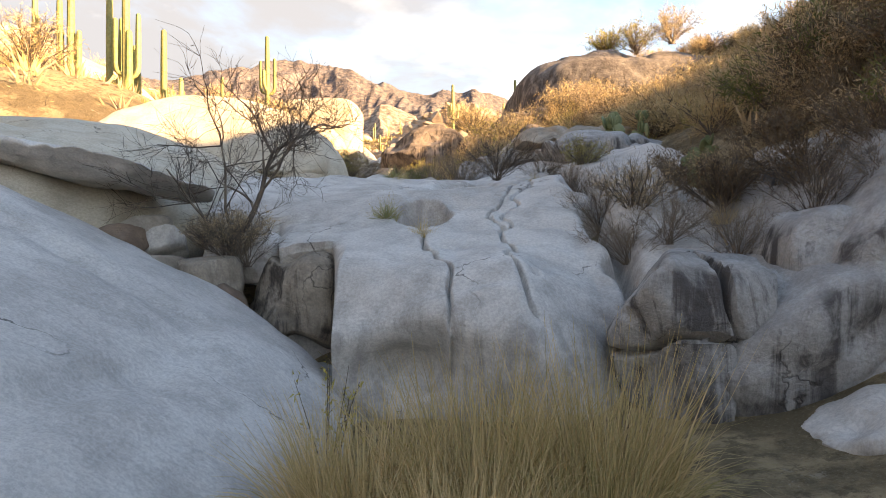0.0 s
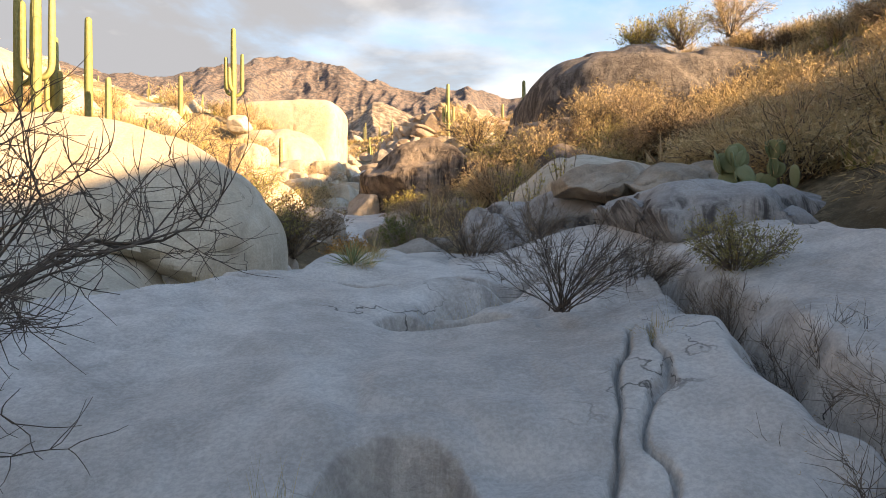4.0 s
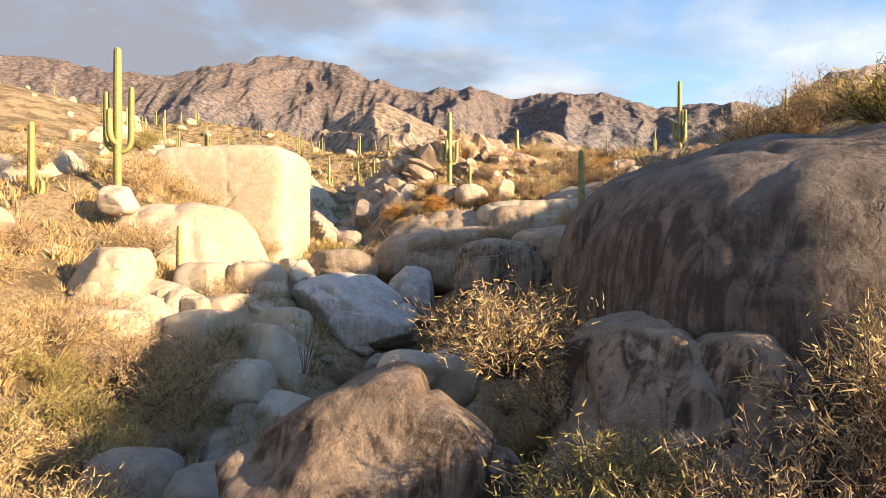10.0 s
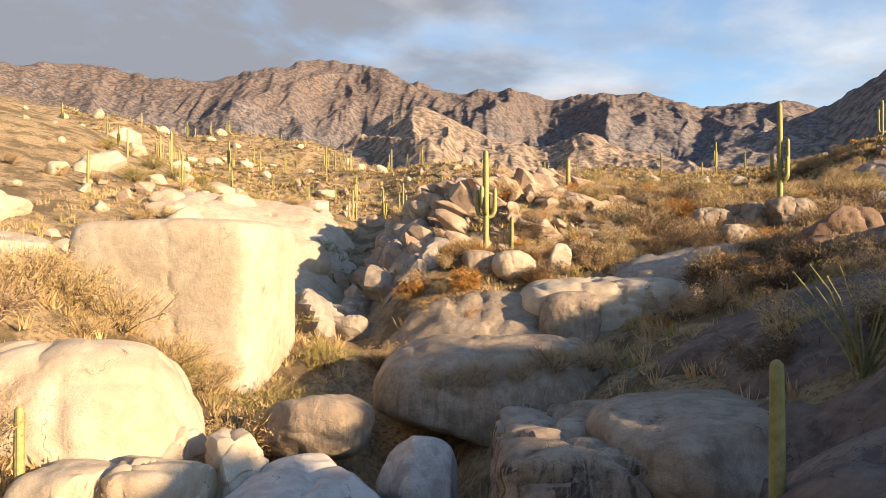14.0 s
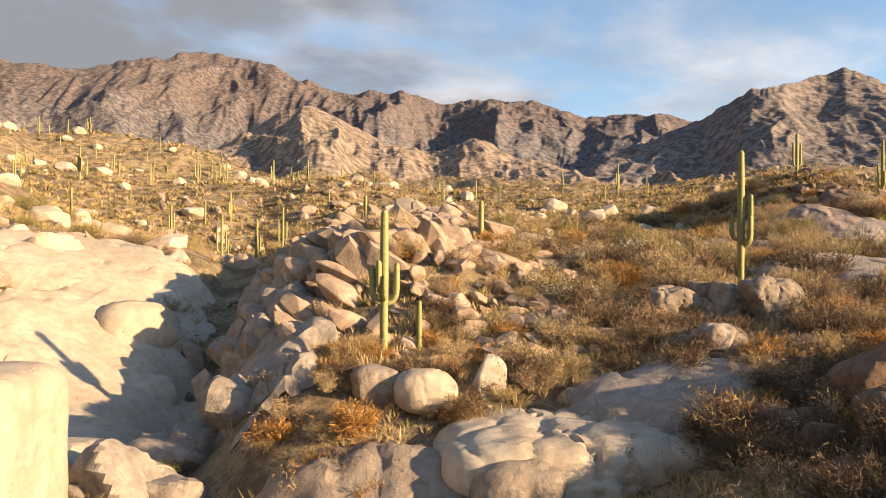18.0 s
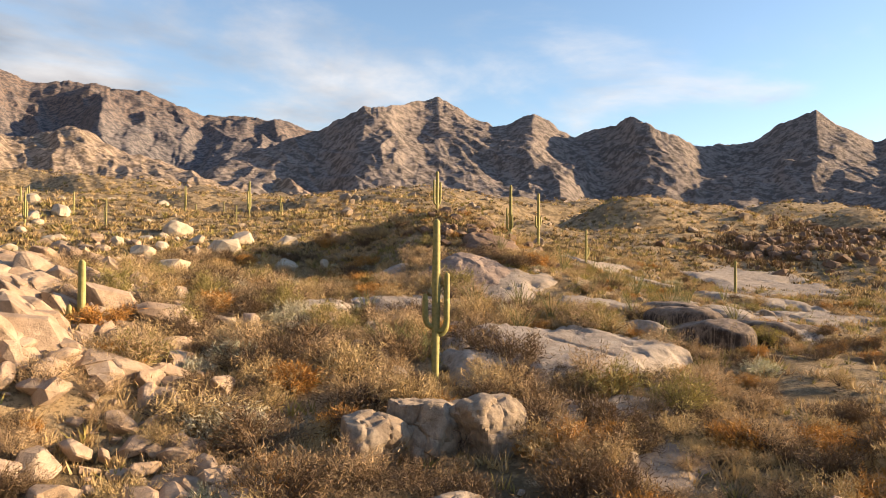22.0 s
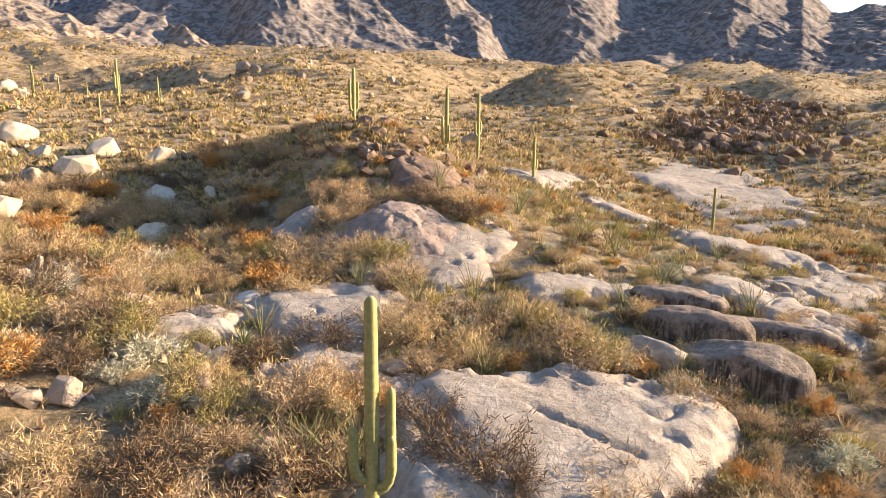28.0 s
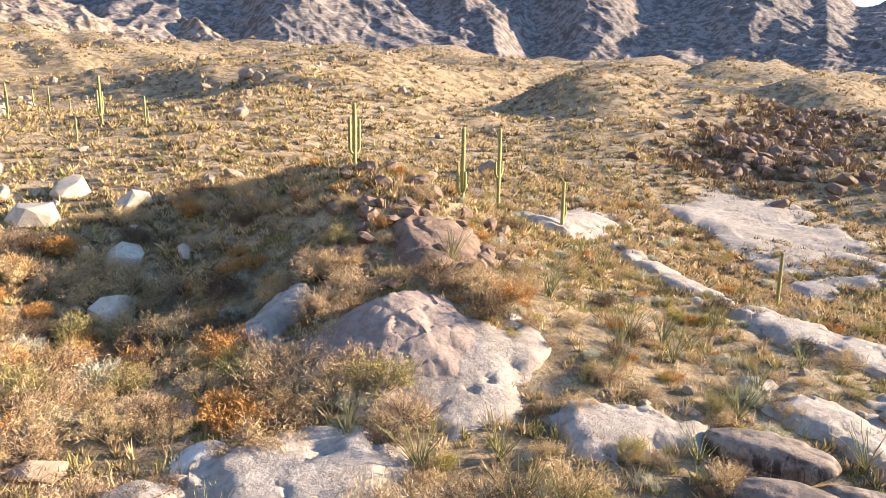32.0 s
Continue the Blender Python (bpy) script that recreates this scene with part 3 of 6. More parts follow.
def rock_kinds(mat, seed, box=3.2, cuts=9, rough=0.06, n=8, count=6, flat=1.0):
    """A handful of unit boulders whose meshes the loose rocks share."""
    r = np.random.RandomState(seed)
    return [rock_mesh((1.0, r.uniform(0.65, 0.95) * (0.4 + 0.6 * flat), r.uniform(0.5, 0.85) * flat), seed + k, box, cuts, rough, n, mat, sharp=55.0, edge=24) for k in range(count)]


def joined_rocks(name, label, kinds, spots_, r, sink=0.3, lie=None):
    """Rocks too many to count, as one mesh: spots_ are (x, y, size)."""
    V, F, base = [], [], 0
    mats = kinds[0].materials[0]
    forms = []
    for me in kinds:
        v = np.zeros(len(me.vertices) * 3, np.float32)
        me.vertices.foreach_get("co", v)
        f = np.zeros(len(me.loops), np.int32)
        me.loops.foreach_get("vertex_index", f)
        forms.append((v.reshape(-1, 3), f.reshape(len(me.polygons), -1)))
    xs = np.array([s[0] for s in spots_])
    zs = land(xs, np.array([s[1] for s in spots_]))
    for (x, y, size), z in zip(spots_, zs):
        v, f = forms[r.randint(len(forms))]
        e = lie(r) if lie else (r.uniform(-0.5, 0.5), r.uniform(-0.5, 0.5), r.uniform(0, 6.28))
        m = np.array(Euler(e).to_matrix()) * (size * r.uniform(0.75, 1.25, 3))
        V.append(v @ m.T + (x, y, z + size * (0.5 - sink)))
        F.append(f + base)
        base += len(v)
    F = np.concatenate(F)
    me = mesh_of(name, np.concatenate(V), F, mats, F.shape[1] == 4)
    ob = new(name, sharpen(me, 24) if F.shape[1] == 4 else me)
    return tagged(ob, label, "rocks", kind="stuff")


def loose_rock(kinds, x, y, size, label, group, r, sink=0.35, lie=None, name="boulder"):
    ob = new(name, kinds[r.randint(len(kinds))])
    ob.location = (x, y, land_at(x, y) + size * (0.55 - sink))
    ob.rotation_euler = lie or (r.uniform(-0.4, 0.4), r.uniform(-0.4, 0.4), r.uniform(0, 6.28))
    ob.scale = (size, size * r.uniform(0.8, 1.15), size * r.uniform(0.8, 1.2))
    return tagged(ob, label, "rock", group)


def rock(name, x, y, z, half, label, seed=0, mat=None, group="", **more):
    """One boulder or outcrop with its middle at x, y, z."""
    ob = new(name, rock_mesh(half, seed, mat=mat, **more))
    ob.location = (x, y, z)
    ROCK_SPOTS.append((x, y, max(half[0], half[1])))
    return tagged(ob, label, "rock", group)


def outcrop(name, x, y, rx, ry, yaw, h, label, seed, mat=None, steps=3, cell=0.24, wear=0.035, lean=0.0):
    """Bedrock that breaks through the ground: a ragged sheet that follows the slope, with ledges and joints."""
    nu, nv = max(12, int(2.6 * rx / cell)), max(12, int(2.6 * ry / cell))
    u, v = np.meshgrid(np.linspace(-1.3, 1.3, nu), np.linspace(-1.3, 1.3, nv), indexing="ij")
    c, s = math.cos(radians(yaw)), math.sin(radians(yaw))
    X, Y = x + u * rx * c - v * ry * s, y + u * rx * s + v * ry * c
    p = xyz(X, Y, seed * 3.1)
    m = 1 - (np.abs(u) ** 2.4 + np.abs(v) ** 2.4) ** (1 / 2.4) + (fbm(p / (0.45 * min(rx, ry) + 0.6), 4, seed) * 0.30).reshape(u.shape)
    top = h * (1 - np.exp(-5.0 * np.maximum(m, 0)))
    st = h / steps
    q = top / st + fbm(p / 2.2, 3, seed + 2).reshape(u.shape) * 0.35
    fr = q - np.floor(q)
    ledge = (np.floor(q) + np.clip((fr - 0.25) / 0.3, 0, 1)) * st
    top = 0.6 * top + 0.4 * np.maximum(ledge, 0)
    joint = np.clip(ridged(p / 3.2 + 9, 2, seed + 4).reshape(u.shape) - 1.10, 0, 1)
    bump = fbm(p / 0.9, 4, seed + 6).reshape(u.shape) * wear - np.minimum(joint * 2.2, 0.22)
    base = land(X, Y, False)
    if lean:
        base = base + lean * u
    Z = base + np.where(m > 0, top + bump * np.clip(m * 6, 0, 1) - 0.05, m * 2.5 - 0.05)
    me = sharpen(mesh_of(name, xyz(X, Y, Z), grid_faces(nu, nv)[:, ::-1], mat or M_SLAB), 38)
    ROCK_SPOTS.append((x, y, min(rx, ry) * 1.1))
    return tagged(new(name, me), label, "rock")


def pyramid(name, x, y, h, sides, label, seed, mat, cell=0.16):
    """A pointed outcrop: flat sides, given as (bearing, reach), that meet in one tip, with joints and chips."""
    reach = max(r for _, r in sides) * 1.15
    n = int(2 * reach / cell)
    u, v = np.meshgrid(np.linspace(-reach, reach, n), np.linspace(-reach, reach, n), indexing="ij")
    p = xyz(u, v, seed * 1.7)
    warp = fbm(p / 2.4, 3, seed).reshape(u.shape) * 0.35
    t = np.full(u.shape, -9.0)
    for brg, r in sides:
        t = np.maximum(t, (u * math.sin(radians(brg)) + v * math.cos(radians(brg)) + warp) / r)
    rise = h * (1 - np.maximum(t, 0.04)) * np.where(t < 0.5, 1.0, 0.92 + 0.16 * (1 - t))
    gap, lift = cells(np.stack([u, v, rise * 0.7], -1).reshape(-1, 3) / 1.5 + seed, seed)
    rise = rise + (lift * 0.09 - 0.12 * np.exp(-(gap / 0.07) ** 2)).reshape(u.shape) + fbm(p / 0.7, 4, seed + 4).reshape(u.shape) * 0.06
    X, Y = x + u, y + v
    Z = land(X, Y, False) + np.where(t < 1, rise, (1 - t) * 3 - 0.1)
    me = sharpen(mesh_of(name, xyz(X, Y, Z), grid_faces(n, n)[:, ::-1], mat), 30)
    ROCK_SPOTS.append((x, y, reach * 0.9))
    return tagged(new(name, me), label, "rock")


# ---- plants ----
def tubes(lines, sides=3):
    """Thin tapering tubes: each line is (points (k, 3), radii (k,))."""
    V, F, base = [], [], 0
    ang = np.arange(sides) * 2 * math.pi / sides
    for pts, rad in lines:
        pts, rad = np.asarray(pts, float), np.asarray(rad, float)
        t = np.gradient(pts, axis=0)
        t /= np.linalg.norm(t, axis=1)[:, None] + 1e-9
        a = np.cross(t, (0.31, 0.87, 0.39))
        a /= np.linalg.norm(a, axis=1)[:, None] + 1e-9
        b = np.cross(t, a)
        ring = pts[:, None] + rad[:, None, None] * (np.cos(ang)[None, :, None] * a[:, None] + np.sin(ang)[None, :, None] * b[:, None])
        V.append(ring.reshape(-1, 3))
        F.append(grid_faces(len(pts), sides, True) + base)
        base += len(pts) * sides
    return np.concatenate(V), np.concatenate(F)


def blades(roots, ways, lengths, widths, droop, rs, seg=2):
    """Narrow leaves or straws as bent ribbons."""
    n = len(roots)
    ways = ways / (np.linalg.norm(ways, axis=1)[:, None] + 1e-9)
    side = np.cross(ways, rs.normal(size=(n, 3)))
    side /= np.linalg.norm(side, axis=1)[:, None] + 1e-9
    V = np.zeros((n, seg + 1, 2, 3))
    for k in range(seg + 1):
        s = k / seg
        p = roots + ways * (lengths * s)[:, None]
        p[:, 2] -= droop * lengths * s * s
        w = widths * (1 - 0.85 * s)
        V[:, k, 0], V[:, k, 1] = p - side * w[:, None], p + side * w[:, None]
    one = np.array([[2 * k, 2 * k + 1, 2 * k + 3, 2 * k + 2] for k in range(seg)])
    F = (np.arange(n)[:, None, None] * (2 * seg + 2) + one[None]).reshape(-1, 4)
    return V.reshape(-1, 3), F


def darts(roots, ways, lengths, widths, rs):
    """Narrow leaves or straws as single tapering faces."""
    n = len(roots)
    ways = ways / (np.linalg.norm(ways, axis=1)[:, None] + 1e-9)
    side = np.cross(ways, rs.normal(size=(n, 3)))
    side /= np.linalg.norm(side, axis=1)[:, None] + 1e-9
    V = np.stack([roots - side * widths[:, None], roots + side * widths[:, None], roots + ways * lengths[:, None]], 1)
    return V.reshape(-1, 3), np.arange(3 * n).reshape(-1, 3)


def small_bush_meshes(seed, R, H, stems, twigs, leaves, leaf, mat, leaf_ratio=0.3):
    """A lighter build of the same shrub, for the many that the camera passes at a distance."""
    rs = np.random.RandomState(seed)
    a, out = rs.uniform(0, 6.283, stems), np.sqrt(rs.uniform(0.03, 1, stems))
    tip = np.stack([np.cos(a) * R * out, np.sin(a) * R * out, H * (1.05 - 0.45 * out ** 2) * rs.uniform(0.7, 1.05, stems)], 1)
    lines = [(np.stack([np.zeros(3), t * (0.4, 0.4, 0.55), t]), np.array([0.02, 0.012, 0.005])) for t in tip]
    sv, sf = tubes(lines)
    f = rs.uniform(0.35, 1.05, (stems, twigs, 1))
    p = (tip[:, None] * f).reshape(-1, 3) + rs.normal(size=(stems * twigs, 3)) * 0.06 * R
    w = np.repeat(tip / np.linalg.norm(tip, axis=1)[:, None], twigs, 0) + rs.normal(size=(stems * twigs, 3)) * 0.65 + (0, 0, 0.2)
    w /= np.linalg.norm(w, axis=1)[:, None]
    ln = rs.uniform(0.15, 0.36, len(p)) * R
    tv, tf = blades(p, w, ln, np.full(len(p), 0.007), 0.0, rs, 1)
    sv, sf = np.concatenate([sv, tv]), np.concatenate([sf, tf + len(sv)])
    roots = np.repeat(p, leaves, 0) + np.repeat(w * ln[:, None], leaves, 0) * rs.uniform(-0.2, 1.2, (len(p) * leaves, 1)) + rs.normal(size=(len(p) * leaves, 3)) * 0.09 * R
    roots[:, 2] = np.abs(roots[:, 2])
    n = len(roots)
    ways = np.repeat(w, leaves, 0) + rs.normal(size=(n, 3)) * 0.7
    lv, lf = darts(roots, ways, leaf * rs.uniform(0.6, 1.5, n), leaf * leaf_ratio * 0.5 * rs.uniform(0.7, 1.3, n), rs)
    return mesh_of("branchwork", sv, sf, M_WOOD), mesh_of("foliage", lv, lf, mat, False)


def bush_meshes(seed, R, H, stems, twigs, leaves, leaf, mat, spread=1.0, leaf_ratio=0.28, thick=1.0):
    """Stems and foliage of a twiggy desert shrub, R wide and H high, rooted at the origin."""
    rs = np.random.RandomState(seed)
    lines, ends, ways = [], [], []
    for _ in range(stems):
        a, out = rs.uniform(0, 2 * math.pi), math.sqrt(rs.uniform(0.02, 1.0)) * spread
        tip = np.array([math.cos(a) * R * out, math.sin(a) * R * out, H * (1.05 - 0.5 * out * out) * rs.uniform(0.75, 1.05)])
        knee = tip * (0.45, 0.45, 0.55) + rs.normal(size=3) * 0.08 * R
        s = np.linspace(0, 1, 5)[:, None]
        pts = 2 * s * (1 - s) * knee + s * s * tip + rs.normal(size=(5, 3)) * 0.02 * R
        pts[0] = rs.normal(size=3) * (0.05 * R, 0.05 * R, 0)
        lines.append((pts, np.linspace(0.016, 0.004, 5) * (0.6 + 0.5 * R) * thick))
        for _ in range(twigs):
            f = rs.uniform(0.3, 1.0)
            p = pts[0] * (1 - f) ** 2 + 2 * f * (1 - f) * knee + f * f * tip
            w = (tip - knee) / (np.linalg.norm(tip - knee) + 1e-6) + rs.normal(size=3) * 0.7 + (0, 0, 0.25)
            w /= np.linalg.norm(w)
            ln = rs.uniform(0.14, 0.38) * R
            q = p + w * ln
            lines.append((np.stack([p, (p + q) / 2 + rs.normal(size=3) * 0.03 * R, q]), np.array([0.006, 0.004, 0.002]) * (0.6 + 0.5 * R) * thick))
            u = rs.uniform(0.2, 1.1, size=leaves)[:, None]
            ends.append(p + (q - p) * u + rs.normal(size=(leaves, 3)) * 0.05 * R)
            ways.append(w + rs.normal(size=(leaves, 3)) * 0.8)
    sv, sf = tubes(lines)
    roots, way = np.concatenate(ends), np.concatenate(ways)
    n = len(roots)
    lv, lf = blades(roots, way, leaf * rs.uniform(0.5, 1.4, n), leaf * leaf_ratio * rs.uniform(0.6, 1.2, n) * 0.5, 0.1, rs, 1)
    return mesh_of("branchwork", sv, sf, M_WOOD), mesh_of("foliage", lv, lf, mat, False)


BUSH_KINDS = {}


def bush_kind(key, name, label, variants, category="shrub"):
    BUSH_KINDS[key] = (name, label, variants, category)


def bush(key, x, y, size=1.0, z=None, turn=None, pick=None, label="", sink=0.06, called=""):
    name, text, variants, category = BUSH_KINDS[key]
    name = called or name
    rs = np.random.RandomState(int(abs(x * 7919 + y * 104729 + len(key) * 31)) % 2 ** 31)
    me = variants[(pick if pick is not None else rs.randint(len(variants))) % len(variants)]
    zz = (land_at(x, y) if z is None else z) - sink
    ob = empty(name, x, y, zz, label or text, category, name)
    ob.rotation_euler = (0, 0, rs.uniform(0, 6.28) if turn is None else turn)
    ob.scale = (size, size, size * rs.uniform(0.85, 1.1))
    for m in me:
        part(m.name.split(".")[0], m, ob)
    return ob


def saguaro_stem(points, radius, ribs=13, mat=None):
    """A ribbed column along a bent line, closed by a round top."""
    pts = np.asarray(points, float)
    s = np.concatenate([[0], np.cumsum(np.linalg.norm(np.diff(pts, axis=0), axis=1))])
    m = max(8, int(s[-1] / 0.22))
    u = np.concatenate([np.linspace(0, s[-1] - radius, m), s[-1] - radius * (1 - np.sin(np.linspace(0.2, 1.57, 6)))])
    m = len(u)
    line = np.stack([np.interp(u, s, pts[:, k]) for k in range(3)], 1)
    for _ in range(2):
        line[1:-7] = (line[:-8] + 2 * line[1:-7] + line[2:-6]) / 4
    end = np.clip((s[-1] - u) / radius, 0, 1)
    rad = radius * np.sqrt(np.clip(1 - (1 - end) ** 2, 0, 1)) * (0.84 + 0.16 * np.sin(np.clip(u / s[-1], 0, 1) * math.pi))
    rad[-1] = 0.01
    t = np.gradient(line, axis=0)
    t /= np.linalg.norm(t, axis=1)[:, None]
    a = np.cross(t, (0.12, 0.99, 0.05))
    a /= np.linalg.norm(a, axis=1)[:, None]
    b = np.cross(t, a)
    sides = ribs * 2
    ang = np.arange(sides) * 2 * math.pi / sides
    wave = np.where(np.arange(sides) % 2 == 0, 1.0, 0.68)
    ring = line[:, None] + (rad[:, None] * wave[None])[..., None] * (np.cos(ang)[None, :, None] * a[:, None] + np.sin(ang)[None, :, None] * b[:, None])
    return mesh_of("stem", ring.reshape(-1, 3), grid_faces(m, sides, True), mat or M_SAG, True)


def saguaro(x, y, z, h, arms, label, radius=0.2, lean=0.0, group="saguaros"):
    """A saguaro: trunk, and arms given as (height they leave at, bearing in degrees, reach, rise)."""
    ob = empty("saguaro", x, y, z, label, "cactus", group)
    radius *= 0.8
    part("trunk", saguaro_stem([(0, 0, -0.3), (lean * 0.3, 0, h * 0.5), (lean, 0, h)], radius), ob)
    for a0, brg, reach, rise in arms:
        c, s = math.sin(radians(brg)), math.cos(radians(brg))
        pts = [(0, 0, a0), (c * reach * 0.55, s * reach * 0.55, a0 - 0.04), (c * reach, s * reach, a0 + reach * 0.45), (c * reach * 1.02, s * reach * 1.02, a0 + reach * 0.45 + rise)]
        part("arm", saguaro_stem(pts, radius * 0.72, 12), ob)
    return ob
# ---- outcrops and boulders, along the canyon from the pool upwards ----
G, C, T, V, B = M_GREY, M_CREAM, M_TAN, M_VARN, M_BROWN


def lofted(name, label, x0, x1, ys, zs, nx, bend, wear, mat, seed, grooves=(), pits=()):
    """A worn bedrock sheet: a profile drawn across x, bent and carved."""
    s = np.concatenate([[0], np.cumsum(np.hypot(np.diff(ys), np.diff(zs)))])
    u = np.arange(0, s[-1], 0.03)
    py, pz = np.interp(u, s, ys), np.interp(u, s, zs)
    k = np.ones(13) / 13
    py[6:-6], pz[6:-6] = np.convolve(py, k, "valid"), np.convolve(pz, k, "valid")
    x = np.linspace(x0, x1, nx)
    X, Y = np.meshgrid(x, py, indexing="ij")
    Z = np.broadcast_to(pz, X.shape).copy()
    dy, dz = bend(X, Y, Z)
    Y, Z = Y + dy, Z + dz
    p = xyz(X, Y, Z)
    off = (fbm(p / 2.6, 4, seed) * wear + fbm(p / 0.5, 3, seed + 7) * wear * 0.14 - np.clip(ridged(p / 1.9, 2, seed + 3) - 0.7, 0, 1) * wear * 0.9).reshape(X.shape)
    for ax, ay, bx, by, width, depth in grooves:
        L = np.array([bx - ax, by - ay])
        f = np.clip(((X - ax) * L[0] + (Y - ay) * L[1]) / (L @ L), 0, 1)
        wob = vnoise(xyz(X * 2.2, Y * 2.2), seed + 30).reshape(X.shape) * 0.17
        dist = np.hypot(X - ax - f * L[0], Y - ay - f * L[1])
        sidew = (X - ax) * L[1] - (Y - ay) * L[0]
        dist = np.abs(dist * np.sign(sidew) + wob)
        off = off - depth * np.exp(-(dist / width) ** 2)
    for cx, cy, rx, ry, depth in pits:
        d = np.hypot((X - cx) / rx, (Y - cy) / ry) + vnoise(xyz(X * 1.8, Y * 1.8), seed + 40).reshape(X.shape) * 0.12
        w = np.clip((1.15 - d) / 0.4, 0, 1)
        off = off - depth * w * w * (3 - 2 * w)
    ob = new(name, mesh_of(name, xyz(X, Y + off * -0.15, Z + off), grid_faces(nx, len(u))[:, ::-1], mat))
    return tagged(ob, label, "rock")


def fall_bend(X, Y, Z):
    dz = 0.24 * np.clip(X - 1.0, 0, 4) * np.clip((Y - 9) / 5, 0, 1) - 0.9 * np.clip((X - 0.9) / 1.2, 0, 1) * np.clip((11.5 - Y) / 3, 0, 1)
    dz = dz + 0.12 * np.clip(-X - 1.5, 0, 4) * np.clip((Y - 12) / 6, 0, 1)
    edge_x = np.interp(Y, [15, 16.6, 18.2, 24], [-4.6, -3.4, -2.0, -0.7])
    dz = dz - 1.1 * np.clip((edge_x - X) / 0.7, 0, 1) * np.clip((Y - 15.3) / 1.5, 0, 1)
    pocket = 0.75 * np.exp(-((X + 0.35) / 0.55) ** 2 - ((Z - 1.55) / 0.42) ** 2)
    return pocket - 0.35 * np.sin(X * 1.3 + 0.4) * np.clip((10 - Y) / 2, 0, 1) + 2.1 * np.clip((-X - 1.4) / 0.3, 0, 1) * np.clip((10.6 - Y) / 2, 0, 1) + 2.6 * np.clip((-X - 2.5) / 0.4, 0, 1) * np.clip((12.4 - Y) / 3, 0, 1), dz


lofted("bedrock_slab", "smooth water-worn grey granite slab above the dry waterfall", -4.2, 4.6,
       [9.3, 8.9, 8.5, 8.35, 8.6, 9.2, 11.0, 11.4, 12.3, 13.0, 15.0, 19.5, 22.0, 24.5], [-0.4, 0.6, 1.2, 2.0, 2.35, 2.95, 3.38, 3.45, 3.85, 4.1, 4.5, 5.2, 5.35, 4.6],
       400, fall_bend, 0.13, G, 5,
       [(2.75, 18.0, 2.6, 8.0, 0.16, 0.7), (-0.3, 11.3, -0.15, 9.9, 0.022, 0.16), (-0.15, 9.9, 0.1, 8.2, 0.024, 0.17), (1.75, 14.6, 0.85, 11.6, 0.022, 0.15), (0.85, 11.6, 1.15, 8.4, 0.026, 0.2),
        (2.0, 14.6, 1.05, 11.4, 0.02, 0.13), (0.1, 16.6, 0.9, 17.6, 0.3, 0.4), (-3.6, 17.2, 3.4, 18.2, 0.05, 0.12)],
       [(-0.35, 12.1, 0.5, 0.62, 0.8), (0.05, 15.9, 0.7, 0.42, 0.5)])
rock("bedrock_slab", -5.3, 6.3, 1.45, (4.7, 5.4, 1.75), "broad smooth tilted pale grey granite slab beside the pool", 3, G, n=44, box=3.2, cuts=2, rough=0.045, tilt=(2, 27), yaw=-6)
rock("bedrock_dome", -10.8, 18.0, 2.6, (7.4, 9.0, 3.7), "long sloping sunlit granite slab with an arched hollow", 8, C, n=44, box=2.4, cuts=3, rough=0.045)
rock("bedrock_dome", -12.5, 28.5, 5.0, (6.0, 6.5, 3.7), "rounded cream granite dome below saguaros", 9, C, n=24, box=2.4, cuts=3)
rock("bedrock_dome", -6.6, 20.8, 5.3, (3.9, 2.8, 2.35), "smooth granite dome undercut by an arched hollow", 10, C, n=44, box=2.3, cuts=2, rough=0.045, tilt=(0, 9), joint=(4.0, 0.06, 0.03), dent=[(2.1, -2.2, -0.75, 1.0, 0.85)])
for x, y, z, h, s in ((-3.55, 10.5, 2.6, (0.5, 0.45, 0.5), 1), (-3.2, 11.3, 3.0, (0.6, 0.5, 0.45), 2), (-4.4, 10.7, 2.7, (0.5, 0.4, 0.35), 3), (-3.9, 9.9, 1.9, (0.45, 0.5, 0.5), 4),
                      (-3.0, 9.9, 1.6, (0.5, 0.45, 0.5), 5), (-4.9, 11.6, 3.2, (0.7, 0.45, 0.4), 6), (-5.6, 12.6, 3.6, (0.8, 0.5, 0.35), 7)):
    rock("boulder", x, y, z, h, "angular grey-brown boulder wedged in a rock cleft", 20 + s, T if s % 2 else G, "cleft boulders", n=14, box=3.2, cuts=7)
rock("bedrock_block", -2.4, 11.2, 2.25, (0.85, 1.0, 0.85), "dark joint-faced granite block in a shady recess", 31, M_RUN, n=24, box=5.0, cuts=5, rough=0.05, crack=[((1, 0, 0.25), 0.15, 0.3, 0.22)])
rock("bedrock_block", -2.2, 10.6, 1.05, (0.95, 1.1, 0.4), "water-stained granite shelf under a joint-faced block", 32, M_STREAK, n=24, box=7.0, cuts=2, rough=0.04)
cr = np.random.RandomState(33)
for k in range(22):
    x, y = cr.uniform(-5.2, -2.9), cr.uniform(9.3, 12.0)
    z = 1.75 + (y - 9.3) * 0.6 - (x + 4) * 0.25 + cr.uniform(-0.25, 0.3)
    h = cr.uniform(0.22, 0.5)
    rock("boulder", x, y, z, (h, h * cr.uniform(0.6, 0.9), h * cr.uniform(0.6, 0.95)), "angular grey-brown boulder wedged in a rock cleft", 600 + k, (T, M_SLAB, M_RUN, M_BROWN)[k % 4], "cleft boulders", n=14, box=4.5, cuts=9, sharp=60.0,
         yaw=cr.uniform(0, 180), tilt=(cr.uniform(-25, 25), cr.uniform(-25, 25)), edge=24)
